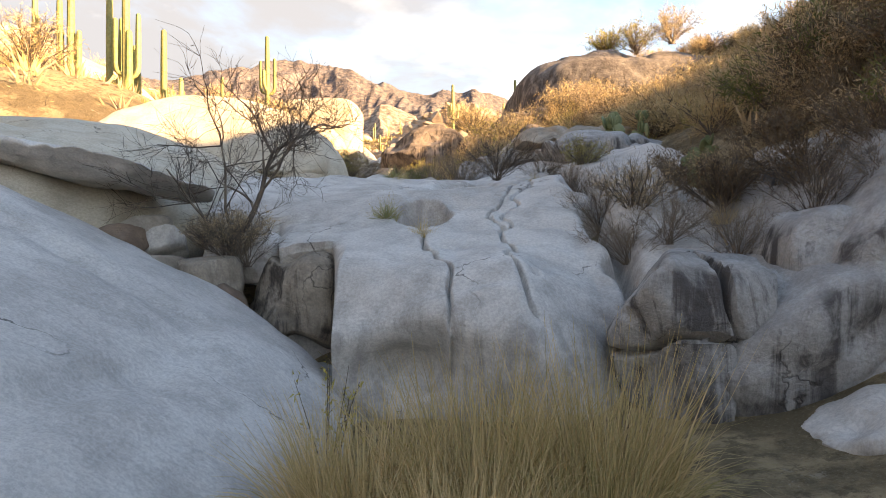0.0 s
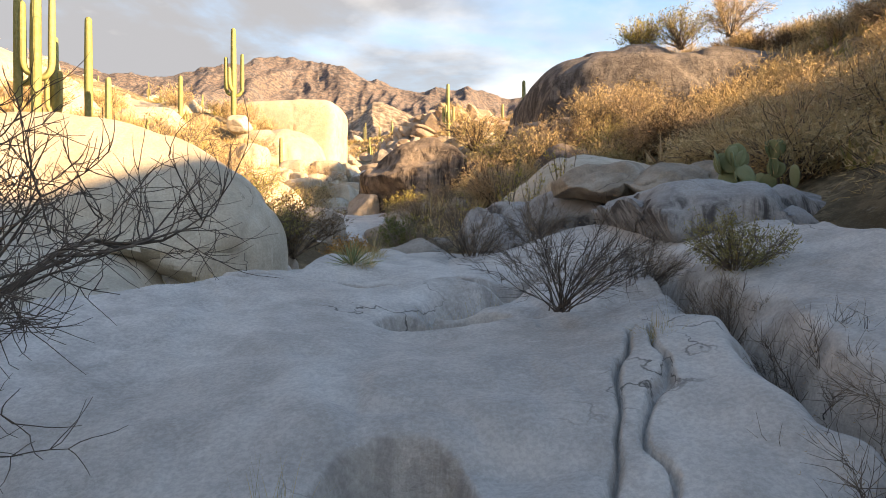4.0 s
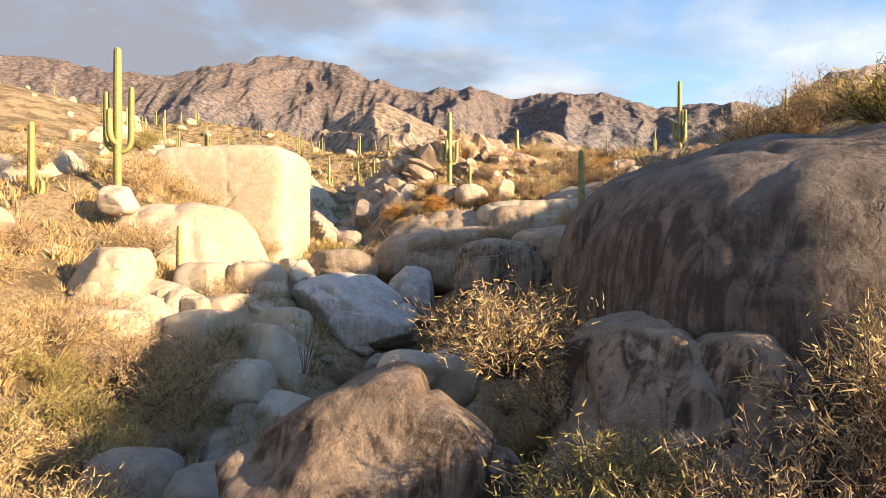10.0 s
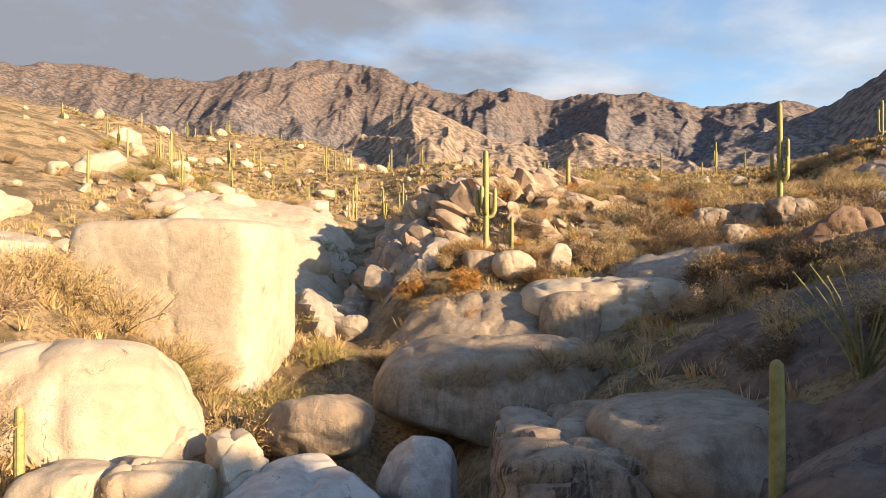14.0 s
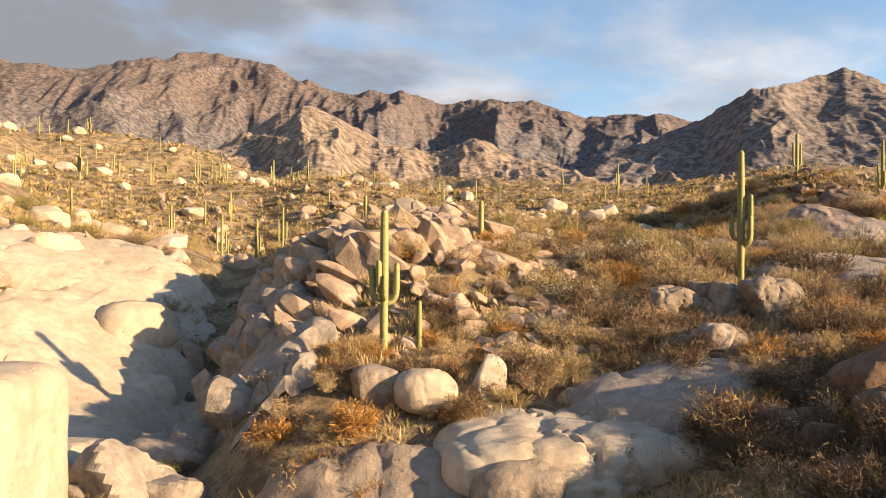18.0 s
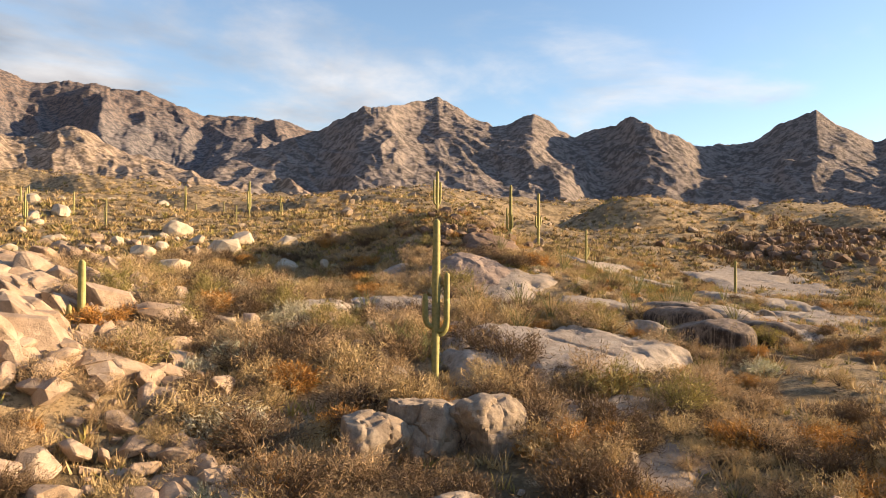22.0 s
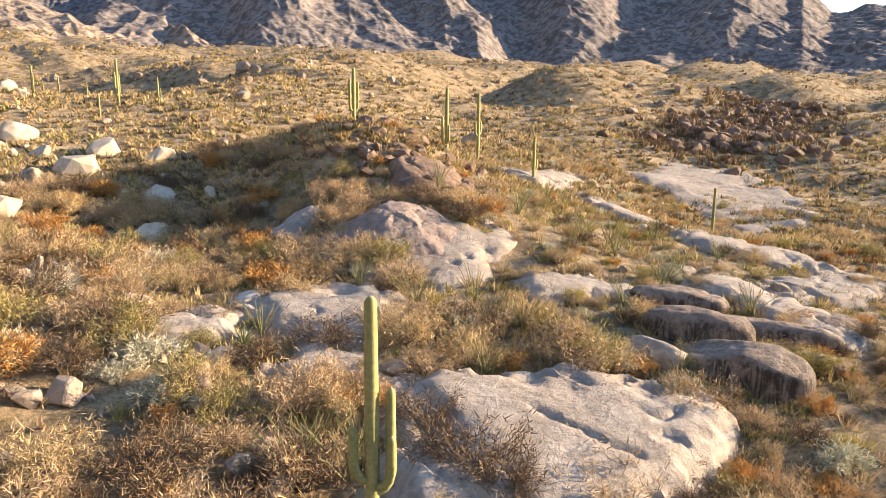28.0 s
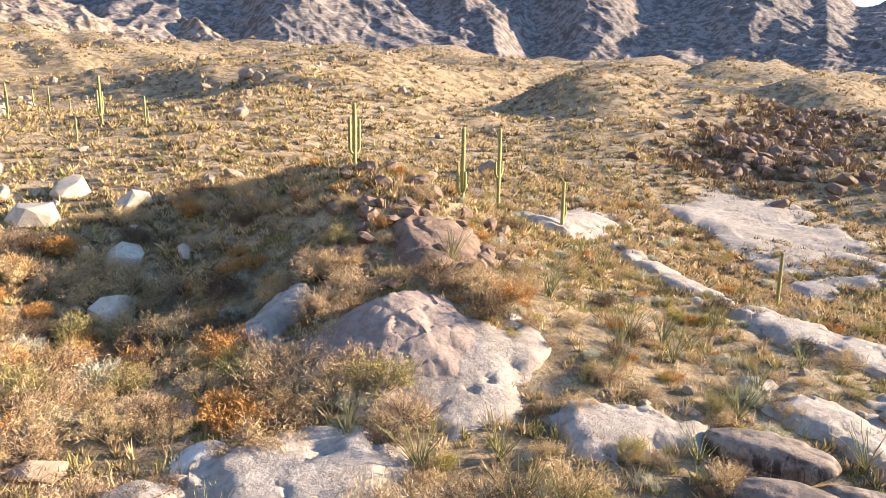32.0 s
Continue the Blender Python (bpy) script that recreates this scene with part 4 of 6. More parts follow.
rock("bedrock_block", 2.9, 8.75, 1.85, (1.05, 1.5, 1.2), "grey granite wall split by deep joints", 41, M_STREAK, n=44, box=4.5, cuts=4, rough=0.06,
     crack=[((1, 0.15, 0.1), -0.05, 0.04, 0.3), ((0.1, 0.2, 1), -0.12, 0.035, 0.24), ((1, 0, -0.3), 0.6, 0.04, 0.2)])
rock("bedrock_block", 4.85, 8.4, 2.2, (0.95, 1.6, 1.3), "dark grey granite wall with a level joint", 42, M_STREAK, n=44, box=4.0, cuts=4, rough=0.06, crack=[((0, 0.2, 1), -0.2, 0.04, 0.24)])
for x, y, z, h, s in ((4.3, 6.5, 0.95, (0.95, 0.8, 0.75), 6), (2.9, 6.3, 0.5, (0.95, 0.7, 0.42), 7), (6.1, 8.2, 3.4, (1.0, 1.5, 1.1), 8), (2.1, 5.2, 0.45, (0.7, 0.5, 0.35), 9)):
    rock("bedrock_block", x, y, z, h, "grey jointed granite block at the canyon foot", 40 + s, M_DOME if s == 8 else G, "canyon wall blocks", n=24, box=3.6, cuts=6, rough=0.07, joint=(1.3, 0.06, 0.03))
rock("bedrock_slab", -6.0, 11.5, 4.5, (2.1, 1.1, 0.22), "thin granite ledge over a dark crevice", 43, G, n=24, box=5.0, cuts=5, rough=0.07, tilt=(-6, 11), yaw=-6)
rock("bedrock_slab", 4.5, 9.9, 2.75, (2.4, 3.0, 0.9), "steep grey granite slab streaked black by run-off", 51, M_STREAK, n=44, box=4.5, cuts=2, rough=0.05, tilt=(5, -40), joint=(2.6, 0.12, 0.05))
rock("bedrock_slab", 5.9, 14.2, 3.1, (3.0, 3.6, 1.6), "tilted grey granite slab with dark water stains", 55, M_STREAK, n=44, box=3.2, cuts=3, rough=0.05, tilt=(8, -22), joint=(2.4, 0.12, 0.06))
rock("bedrock_slab", 5.3, 21.9, 6.5, (3.0, 1.5, 0.5), "flat overhanging tan granite ledge", 52, T, n=44, box=4.5, cuts=8, rough=0.09, sharp=55.0, yaw=8, joint=(2.0, 0.16, 0.12))
rock("bedrock_slab", 5.2, 19.6, 5.3, (3.0, 2.0, 0.9), "stained grey granite ledge", 53, M_STREAK, n=44, box=4.0, cuts=7, rough=0.08, sharp=55.0, yaw=-6, joint=(2.2, 0.16, 0.1))
rock("bedrock_dome", 3.4, 27.6, 5.5, (3.1, 4.6, 2.25), "large smooth tan granite slab beside the creek", 54, C, n=44, box=2.5, cuts=5, rough=0.05, joint=(4.5, 0.1, 0.05))
rock("boulder", -1.4, 29.6, 5.75, (0.9, 0.9, 0.5), "tan tilted boulder in the creek bed", 56, T, n=14, box=3.0, cuts=5)
rock("boulder", -6.8, 31.9, 5.6, (2.3, 4.6, 2.4), "tall rounded cream boulder with dark stains", 57, C, n=44, box=2.7, cuts=4, rough=0.05)
rock("bedrock_dome", -9.0, 25.5, 4.6, (5.0, 5.0, 3.2), "rounded sunlit cream granite slab", 58, C, n=44, box=2.4, cuts=4, rough=0.05)
rock("boulder", -0.9, 38.6, 7.9, (2.7, 2.4, 2.3), "huge brown boulder streaked with dark varnish", 60, M_BOULDER, n=44, box=3.4, cuts=14, rough=0.09, sharp=60.0, crack=[((0.8, 0.3, -0.5), 0.9, 0.07, 0.2)])
rock("boulder", -3.1, 38.2, 6.9, (0.8, 1.1, 0.9), "rounded brown boulder leaning on a larger one", 261, M_SLAB, n=24, box=4.2, cuts=7, sharp=45.0, rough=0.05)
rock("boulder", -0.3, 41.6, 9.6, (0.65, 0.6, 0.5), "small pale boulder perched on top", 62, C, n=14, cuts=5)
rock("boulder", 0.5, 42.3, 9.3, (0.8, 0.7, 0.7), "pale rounded boulder beside a larger one", 63, C, n=14, cuts=5)
rock("bedrock_dome", 5.2, 39.2, 7.9, (3.5, 3.2, 2.9), "dark stained granite ledge under a dome", 64, M_RUN, n=44, box=3.8, cuts=9, sharp=50.0, rough=0.08, joint=(2.4, 0.2, 0.14))
rock("bedrock_dome", 11.3, 44.9, 9.85, (7.6, 8.9, 5.5), "great dark granite dome streaked by run-off", 65, M_DOME, n=44, box=3.4, cuts=0, rough=0.05, tilt=(4, 0), joint=(6.0, 0.14, 0.10))
rock("bedrock_dome", 4.4, 31.2, 7.4, (1.3, 1.6, 1.6), "dark grey rounded rock among bushes", 66, V, n=24, cuts=4)
rock("bedrock_block", 5.4, 59.0, 9.9, (4.2, 3.4, 2.8), "dark streaked granite wall of a plunge pool", 67, M_RUN, n=44, box=10.0, cuts=2, rough=0.05, joint=(2.4, 0.25, 0.16))
rock("bedrock_slab", 8.0, 58.2, 12.3, (4.2, 3.2, 1.2), "broad granite ledge above a streaked wall", 68, T, n=24, box=3.0, cuts=4)
rock("bedrock_slab", -3.4, 58.8, 9.0, (2.9, 3.6, 2.1), "smooth pale granite block by the upper waterfall", 69, G, n=44, box=4.0, cuts=8, rough=0.05, sharp=60.0, joint=(3.0, 0.16, 0.08))
rock("boulder", -0.9, 61.6, 9.9, (1.2, 1.6, 1.5), "grey rounded boulder in the plunge pool", 70, G, n=24, box=2.6, cuts=6, sharp=45.0, yaw=35, tilt=(14, 12))
rock("boulder", -4.8, 64.3, 11.2, (1.9, 1.8, 1.2), "rounded tan boulder above the waterfall", 71, T, n=24, cuts=5)
for x, y, z, h, s in ((-8.4, 58.6, 10.6, (1.8, 2.0, 1.2), 1), (-6.4, 60.2, 10.9, (0.9, 1.3, 1.0), 2), (-7.2, 56.2, 9.6, (1.5, 1.5, 0.9), 3), (-10.2, 54.0, 9.6, (0.7, 0.8, 1.2), 4),
                      (-9.0, 53.6, 9.4, (0.7, 0.8, 1.1), 5), (-12.8, 54.0, 10.5, (1.6, 1.6, 1.9), 6), (-5.6, 54.5, 8.6, (1.1, 1.2, 0.9), 7), (-9.6, 61.0, 11.0, (1.6, 1.5, 0.9), 8)):
    rock("boulder", x, y, z, h, "cream jointed granite block stepping down the bank", 80 + s, C, "bank blocks", n=24, box=7.0, cuts=5, rough=0.05, sharp=60.0, joint=(1.5, 0.12, 0.06))
rock("bedrock_dome", -12.2, 61.4, 10.6, (4.2, 3.4, 4.1), "smooth sunlit cream granite dome", 91, C, n=44, box=2.5, cuts=5, rough=0.04, joint=(5.0, 0.12, 0.06))
rock("bedrock_dome", -16.6, 58.8, 10.4, (3.8, 3.4, 3.4), "rounded sunlit granite dome with a yellow stain", 92, C, n=44, box=2.8, cuts=5, rough=0.04, joint=(3.6, 0.18, 0.12))
rock("boulder", -14.1, 58.4, 14.6, (0.9, 0.8, 0.75), "angular cream boulder perched on a dome", 93, C, n=14, box=3, cuts=7)
rock("boulder", -12.9, 72.4, 14.7, (4.35, 3.4, 4.1), "huge cube-shaped cream boulder with a thin crack", 94, C, n=44, box=10.0, cuts=0, rough=0.022, yaw=-4, crack=[((1, 0, 0.1), 0.9, 0.05, 0.09)])
rock("boulder", -21.0, 71.5, 16.5, (3.2, 3.0, 2.2), "rounded cream boulder on the hillside", 95, C, n=24, cuts=4)
rock("bedrock_dome", 1.6, 70.4, 11.2, (5.2, 5.0, 2.7), "broad smooth granite dome across the valley", 96, T, n=44, box=2.5, cuts=3, rough=0.05, joint=(5.2, 0.12, 0.07))
rock("bedrock_slab", 8.8, 77.8, 13.9, (5.8, 3.5, 2.05), "jointed pale granite slab with dark cracks", 97, C, n=44, box=4.6, cuts=4, rough=0.045, joint=(2.8, 0.13, 0.025), crack=[((1, 0.2, 0), -1.5, 0.08, 0.25), ((1, -0.3, 0), 1.4, 0.08, 0.25)])
rock("boulder", 5.6, 75.2, 13.6, (1.7, 1.8, 1.8), "fractured tan granite block", 98, T, n=24, box=3.5, cuts=6)
rock("boulder", 2.9, 80.4, 16.6, (1.3, 1.0, 0.9), "egg-shaped cream boulder below a saguaro", 99, C, n=24, cuts=3)
rock("boulder", 5.6, 81.2, 16.9, (0.75, 0.7, 1.0), "upright rounded cream boulder", 100, C, n=24, cuts=4)
rock("boulder", 1.0, 81.5, 16.6, (1.2, 1.0, 0.9), "split tan boulder below a saguaro", 101, T, n=14, box=3, cuts=6)
for x, y, z, h, s in ((18.4, 74.4, 17.7, (1.9, 1.5, 1.9), 1), (20.9, 75.2, 18.1, (1.6, 1.3, 1.2), 2), (16.8, 72.0, 16.9, (1.3, 1.3, 1.2), 3), (22.6, 73.4, 19.0, (1.2, 1.2, 1.3), 4),
                      (16.4, 82.3, 17.9, (1.3, 1.1, 1.1), 5), (15.0, 83.6, 17.6, (1.1, 1.0, 0.9), 6), (19.3, 88.4, 19.6, (1.7, 1.4, 1.5), 7), (21.4, 87.0, 19.5, (1.8, 1.4, 1.5), 8), (17.0, 88.8, 19.2, (1.6, 1.3, 1.2), 9)):
    rock("boulder", x, y, z, h, "weathered tan boulder among dry shrubs", 110 + s, T if s > 4 else B, "boulder piles", n=24, box=3.0 if s > 4 else 3.6, cuts=5 if s > 4 else 9, rough=0.07, sharp=55.0, joint=(1.2, 0.1, 0.08))
for x, y, z, h, yaw, s in ((51.0, 98.4, 22.3, (3.0, 1.3, 1.2), -72, 1), (47.8, 95.5, 21.9, (3.1, 1.4, 1.4), -75, 2), (45.2, 91.9, 21.4, (3.3, 1.5, 1.6), -86, 3), (43.6, 95.9, 21.5, (1.9, 1.0, 1.0), -80, 4),
                           (51.9, 93.0, 21.5, (3.6, 1.0, 0.9), -72, 5), (57.5, 91.6, 20.9, (2.2, 1.3, 0.9), -20, 6), (49.6, 90.2, 20.9, (1.8, 0.9, 0.9), -60, 7)):
    rock("boulder", x, y, z, h, "brown smooth elongated boulder with dark run-off stains", 130 + s, M_SLAB if s == 4 else M_BOULDER, "dark boulder group", n=24, box=2.8, cuts=3, rough=0.05, yaw=yaw)
pyramid("bedrock_spire", 43.6, 117.4, 2.2, [(200, 7.0), (150, 6.2), (250, 6.6), (290, 6.2), (90, 4.8), (30, 4.0), (340, 4.6)], "pointed grey granite outcrop with a rough jointed face", 141, M_MAUVE)
rock("boulder", 43.5, 117.6, 26.5, (1.3, 0.9, 0.5), "flat cap boulder on an outcrop", 142, M_MAUVE, n=14, box=3, cuts=5)
rock("boulder", 31.0, 114.4, 22.7, (1.5, 1.1, 0.8), "dark grey boulder among dry shrubs", 145, G, n=14, cuts=5)

rock("bedrock_slab", 3.2, 23.6, 5.6, (2.6, 2.4, 0.8), "low stained granite slab under a ledge", 164, M_STREAK, n=44, box=4, cuts=7, rough=0.09, sharp=55.0, joint=(2.0, 0.16, 0.1))
rock("bedrock_slab", -4.6, 21.4, 4.4, (1.8, 2.2, 0.9), "low grey slab under an arched hollow", 165, G, n=24, box=3, cuts=4, rough=0.07)

rock("bedrock_slab", -3.0, 28.2, 5.0, (1.8, 3.1, 0.6), "white water-polished granite slab in the creek bed", 166, G, n=24, box=3.4, cuts=6, rough=0.06, tilt=(5, 0), joint=(1.8, 0.08, 0.05))

# loose rocks that share a few shapes
rr = np.random.RandomState(7)
K_TAN, K_CREAM, K_BROWN, K_GREY = shard_kinds(T, 300), rock_kinds(C, 320, 2.8, 7, 0.09), shard_kinds(B, 340), rock_kinds(M_SLAB, 360, 3.0, 8, 0.09)
K_JAG = shard_kinds(M_HILL, 380, 0.7)


def strew(kinds, n, x0, x1, y0, y1, lo, hi, label, group, sink=0.3, lie=None, power=2.0, name="boulder"):
    for _ in range(n):
        x, y = rr.uniform(x0, x1), rr.uniform(y0, y1)
        loose_rock(kinds, x, y, lo + (hi - lo) * rr.uniform(0, 1) ** power, label, group, rr, sink, lie, name)


def tipped(r):
    return (r.uniform(-0.3, 0.3), 0.65 + r.uniform(-0.35, 0.35), r.uniform(-0.6, 0.6))


def hill_spot():
    f = rr.uniform(0, 1)
    return -7 + 19 * f + rr.normal() * 2.4, 93 + 17 * rr.uniform(0, 1) + 24 * f * f + rr.normal() * 2.0


for _ in range(330):
    x, y = hill_spot()
    loose_rock(K_JAG, x, y, rr.uniform(0.8, 2.7), "jagged tan rock on a broken stony hill", "broken hill rocks", rr, 0.35, tipped(rr), "broken_rock")
joined_rocks("rubble", "tan rock rubble over a stony hill", K_JAG, [(*hill_spot(), rr.uniform(0.25, 0.9)) for _ in range(500)], rr, 0.2, tipped)
joined_rocks("rubble", "pale broken stones on a stony slope", K_JAG, [(rr.uniform(1, 14), rr.uniform(84, 106), 0.25 + 1.1 * rr.uniform(0, 1) ** 1.5) for _ in range(320)], rr, 0.2)
K_BANK = [rock_mesh((1.0, 0.92, 0.9), 460 + k, 4.6, 5, 0.06, 14, C, sharp=50.0, edge=26) for k in range(7)]
for i in range(5):
    for j in range(5):
        x, y = -13.4 + 2.35 * i + 0.4 * j + rr.uniform(-0.3, 0.3), 50.8 + 2.3 * j - 0.3 * i + rr.uniform(-0.2, 0.2)
        if -11.5 < x < -3.6 and (x + 3.4) ** 2 / 9 + (y - 58.8) ** 2 / 13 > 1 and rr.uniform(0, 1) < 0.8:
            ob = loose_rock(K_BANK, x, y, rr.uniform(1.05, 1.4), "cream jointed granite block stepping down the bank", "bank blocks", rr, rr.uniform(0.4, 0.65), (rr.uniform(-0.1, 0.1), rr.uniform(-0.14, 0.06), -0.12 + rr.uniform(-0.07, 0.07)), "bank_block")
strew(K_CREAM, 14, -24, -11, 78, 112, 1.4, 3.4, "pale water-worn rock along a gorge", "gorge rocks", 0.6, (0.1, 0.1, 0.5), 1.0, "gorge_rock")
strew(K_GREY, 26, -9.5, -5, 78, 104, 0.9, 2.2, "grey layered rock along a gorge", "gorge rocks", 0.25, (0.1, 0.5, 1.3), 1.0, "gorge_rock")
strew(K_CREAM, 80, -46, -15, 40, 118, 0.5, 2.4, "rounded cream boulder on the sunlit hillside", "hillside boulders", 0.3)
joined_rocks("far_boulders", "sunlit cream boulders over the far hillsides", shard_kinds(C, 420, 1.0, 6, 30), [(rr.uniform(-150, -12), rr.uniform(118, 300), 0.5 + 2.6 * rr.uniform(0, 1) ** 3) for _ in range(200)]
             + [(rr.uniform(-5, 45), rr.uniform(135, 240), 0.5 + 2.4 * rr.uniform(0, 1) ** 3) for _ in range(90)], rr, 0.3)
joined_rocks("far_stones", "tan rocks over the far slopes", K_TAN, [(rr.uniform(20, 260), rr.uniform(150, 380), 0.4 + 2.2 * rr.uniform(0, 1) ** 3) for _ in range(420)], rr, 0.3)
joined_rocks("rubble", "sunlit cream stones on the valley side", shard_kinds(M_HILL, 480, 0.9, 5, 13), [(rr.uniform(6, 26), rr.uniform(106, 165), 0.25 + 1.2 * rr.uniform(0, 1) ** 2) for _ in range(320)] + [(rr.uniform(-40, 6), rr.uniform(104, 190), 0.3 + 1.8 * rr.uniform(0, 1) ** 2) for _ in range(240)], rr, 0.25)
strew(K_BROWN, 40, 11, 27, 68, 81, 0.4, 1.5, "angular brown rock in a dark pile", "dark rock pile", name="pile_rock")
strew(K_TAN, 60, 8, 34, 80, 112, 0.25, 1.0, "weathered tan stone among dry shrubs", "valley stones", name="stone")
for _ in range(80):
    a, r = rr.uniform(0, 6.28), 9 * math.sqrt(rr.uniform(0, 1))
    loose_rock(K_BROWN, 54.5 + r * math.cos(a), 127 + r * math.sin(a), rr.uniform(0.35, 1.25), "angular reddish-brown rock near a hilltop", "hilltop rocks", rr, name="hilltop_rock")
strew(K_TAN, 70, 28, 100, 90, 150, 0.2, 0.9, "weathered tan stone on the open slope", "slope stones", name="stone")
for _ in range(60):
    y = rr.uniform(22, 62)
    loose_rock(K_GREY, float(np.interp(y, CREEK_Y, CREEK_X)) + rr.normal() * 1.3, y, rr.uniform(0.25, 1.0), "grey water-worn rock in the creek bed", "creek rocks", rr, 0.45, (0.1, 0.1, rr.uniform(0, 6)), "creek_rock")
joined_rocks("gravel", "loose stones strewn over the ground", shard_kinds(T, 440, 1.0, 5, 9), [(rr.uniform(-30, 90), rr.uniform(20, 140), rr.uniform(0.08, 0.25)) for _ in range(600)], rr, 0.2)
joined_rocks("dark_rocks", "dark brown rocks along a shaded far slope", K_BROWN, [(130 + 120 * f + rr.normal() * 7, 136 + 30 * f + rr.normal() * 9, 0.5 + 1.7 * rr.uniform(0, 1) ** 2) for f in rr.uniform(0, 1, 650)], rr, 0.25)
rock("boulder", -4.6, 41.8, 6.6, (0.9, 0.9, 1.0), "grey boulder beside a small waterfall", 173, M_SLAB, n=24, box=3, cuts=6)
rock("boulder", -6.6, 42.4, 6.8, (1.2, 1.0, 0.9), "grey boulder beside a small waterfall", 174, M_SLAB, n=24, box=3, cuts=6)
rock("boulder", 62.0, 92.5, 20.6, (3.0, 1.4, 0.9), "dark brown smooth elongated boulder", 175, V, "dark boulder group", n=24, box=2.6, cuts=3, yaw=-25)

# bedrock that breaks through the soil
outcrop("outcrop", 33.9, 94.6, 7.4, 5.2, -18, 1.25, "large pale granite sheet beside a tall saguaro", 201)
outcrop("outcrop", 31.0, 100.6, 3.0, 2.2, -20, 0.55, "pale granite ledge in dry scrub", 202)
outcrop("outcrop", 33.4, 109.6, 4.8, 3.8, -25, 1.0, "pale jointed granite sheet in dry scrub", 203)
outcrop("outcrop", 44.4, 112.6, 6.0, 3.6, 10, 0.45, "pale granite skirt below a pointed outcrop", 204)
outcrop("outcrop", 40.3, 125.0, 4.6, 1.5, 25, 1.2, "long pale rock rib on the slope", 205)
outcrop("outcrop", 112.0, 126.0, 24.0, 10.5, 48, 1.2, "wide bare pale granite sheet on the far slope", 206, cell=0.6)
outcrop("outcrop", 75.0, 117.0, 8.5, 1.9, 63, 0.7, "pale granite strip along the slope", 207, cell=0.35)
outcrop("outcrop", 69.8, 102.5, 9.5, 2.8, 82, 0.8, "pale granite strip along the slope", 208, cell=0.35)
outcrop("outcrop", 82.0, 132.0, 9.0, 4.0, 15, 0.9, "pale granite patch on the slope", 209, cell=0.4)
outcrop("outcrop", 57.4, 95.8, 6.5, 2.4, 76, 0.7, "pale granite strip beside dark boulders", 210)
outcrop("outcrop", 66.0, 93.5, 7.0, 3.0, -22, 0.5, "pale granite sheet in dry scrub", 211)
outcrop("outcrop", 29.8, 104.4, 2.8, 2.0, -25, 0.8, "grey granite ledge among dry shrubs", 212)
outcrop("outcrop", 48.0, 104.0, 4.0, 2.2, -35, 0.7, "pale granite ledge on a sandy slope", 213)
outcrop("outcrop", 26.5, 112.0, 3.2, 2.2, 10, 0.9, "grey jointed rock in a shady hollow", 214)
outcrop("outcrop", 23.0, 89.5, 4.0, 2.4, -15, 0.9, "pale granite ledge below a saguaro", 215)
outcrop("outcrop", 12.5, 78.4, 4.0, 3.0, 0, 1.0, "pale granite ledge with dark joints", 216, M_SLAB)
outcrop("outcrop", -17.0, 97.0, 7.5, 15.0, 6, 1.8, "pale water-worn granite side of a gorge", 217, M_CREAM, 4, 0.35)
outcrop("outcrop", -22.0, 112.0, 9.0, 7.0, 0, 1.6, "sunlit pale granite ledges above a gorge", 218, M_CREAM, 4, 0.4)
outcrop("outcrop", -5.6, 96.0, 3.2, 11.0, 10, 2.2, "grey layered rock side of a gorge", 219, M_SLAB, 5, 0.3, 0.2)
outcrop("outcrop", -13.0, 83.0, 3.6, 5.0, 0, 1.4, "pale granite shelf beside a huge cube boulder", 220, M_CREAM)
outcrop("outcrop", -3.1, 30.2, 1.6, 2.8, 8, 0.6, "white water-polished granite in the creek bed", 221, M_GREY, cell=0.14)
outcrop("outcrop", -2.5, 34.8, 1.5, 2.2, 8, 0.5, "grey water-worn slab in the creek bed", 222, M_GREY, cell=0.14)
outcrop("outcrop", -1.2, 36.0, 2.0, 2.2, 0, 0.6, "grey water-worn slab below a huge boulder", 223, M_GREY, cell=0.14)
outcrop("outcrop", -3.6, 46.0, 3.0, 4.0, 0, 0.8, "grey rock shelves in a shaded creek", 224, M_SLAB, cell=0.2)
outcrop("outcrop", 9.0, 53.6, 4.0, 4.0, 0, 1.0, "dark granite shoulder behind the dome", 225, M_VARN)
outcrop("outcrop", 13.0, 64.0, 5.0, 4.0, 20, 0.6, "dark granite ledges among dry shrubs", 226, M_VARN)
outcrop("outcrop", 20.0, 70.0, 4.0, 3.0, 20, 1.4, "dark brown broken ledge", 227, M_BROWN)
outcrop("outcrop", -28.0, 52.0, 6.0, 7.0, 0, 1.8, "sunlit cream granite ledge on the hillside", 228, M_CREAM, cell=0.4)
outcrop("outcrop", -24.0, 66.0, 5.0, 6.0, 0, 1.8, "sunlit cream granite ledge on the hillside", 229, M_CREAM, cell=0.4)
outcrop("outcrop", 54.0, 124.0, 4.0, 3.2, 20, 1.3, "reddish-brown broken ledge near a hilltop", 230, M_BROWN)
outcrop("outcrop", -0.6, 32.6, 2.0, 3.0, 0, 0.5, "tan water-worn rock shelf in the creek bed", 231, M_TAN, cell=0.14)
outcrop("outcrop", 1.4, 36.0, 2.2, 2.4, 0, 0.6, "grey rock shelf under dry shrubs", 232, M_SLAB, cell=0.14)
outcrop("outcrop", 24.0, 81.0, 4.0, 2.2, 10, 0.6, "dark granite ledge among dry shrubs", 233, M_RUN)
outcrop("outcrop", 29.0, 86.5, 4.0, 2.0, -20, 0.6, "pale granite ledge among dry shrubs", 234)
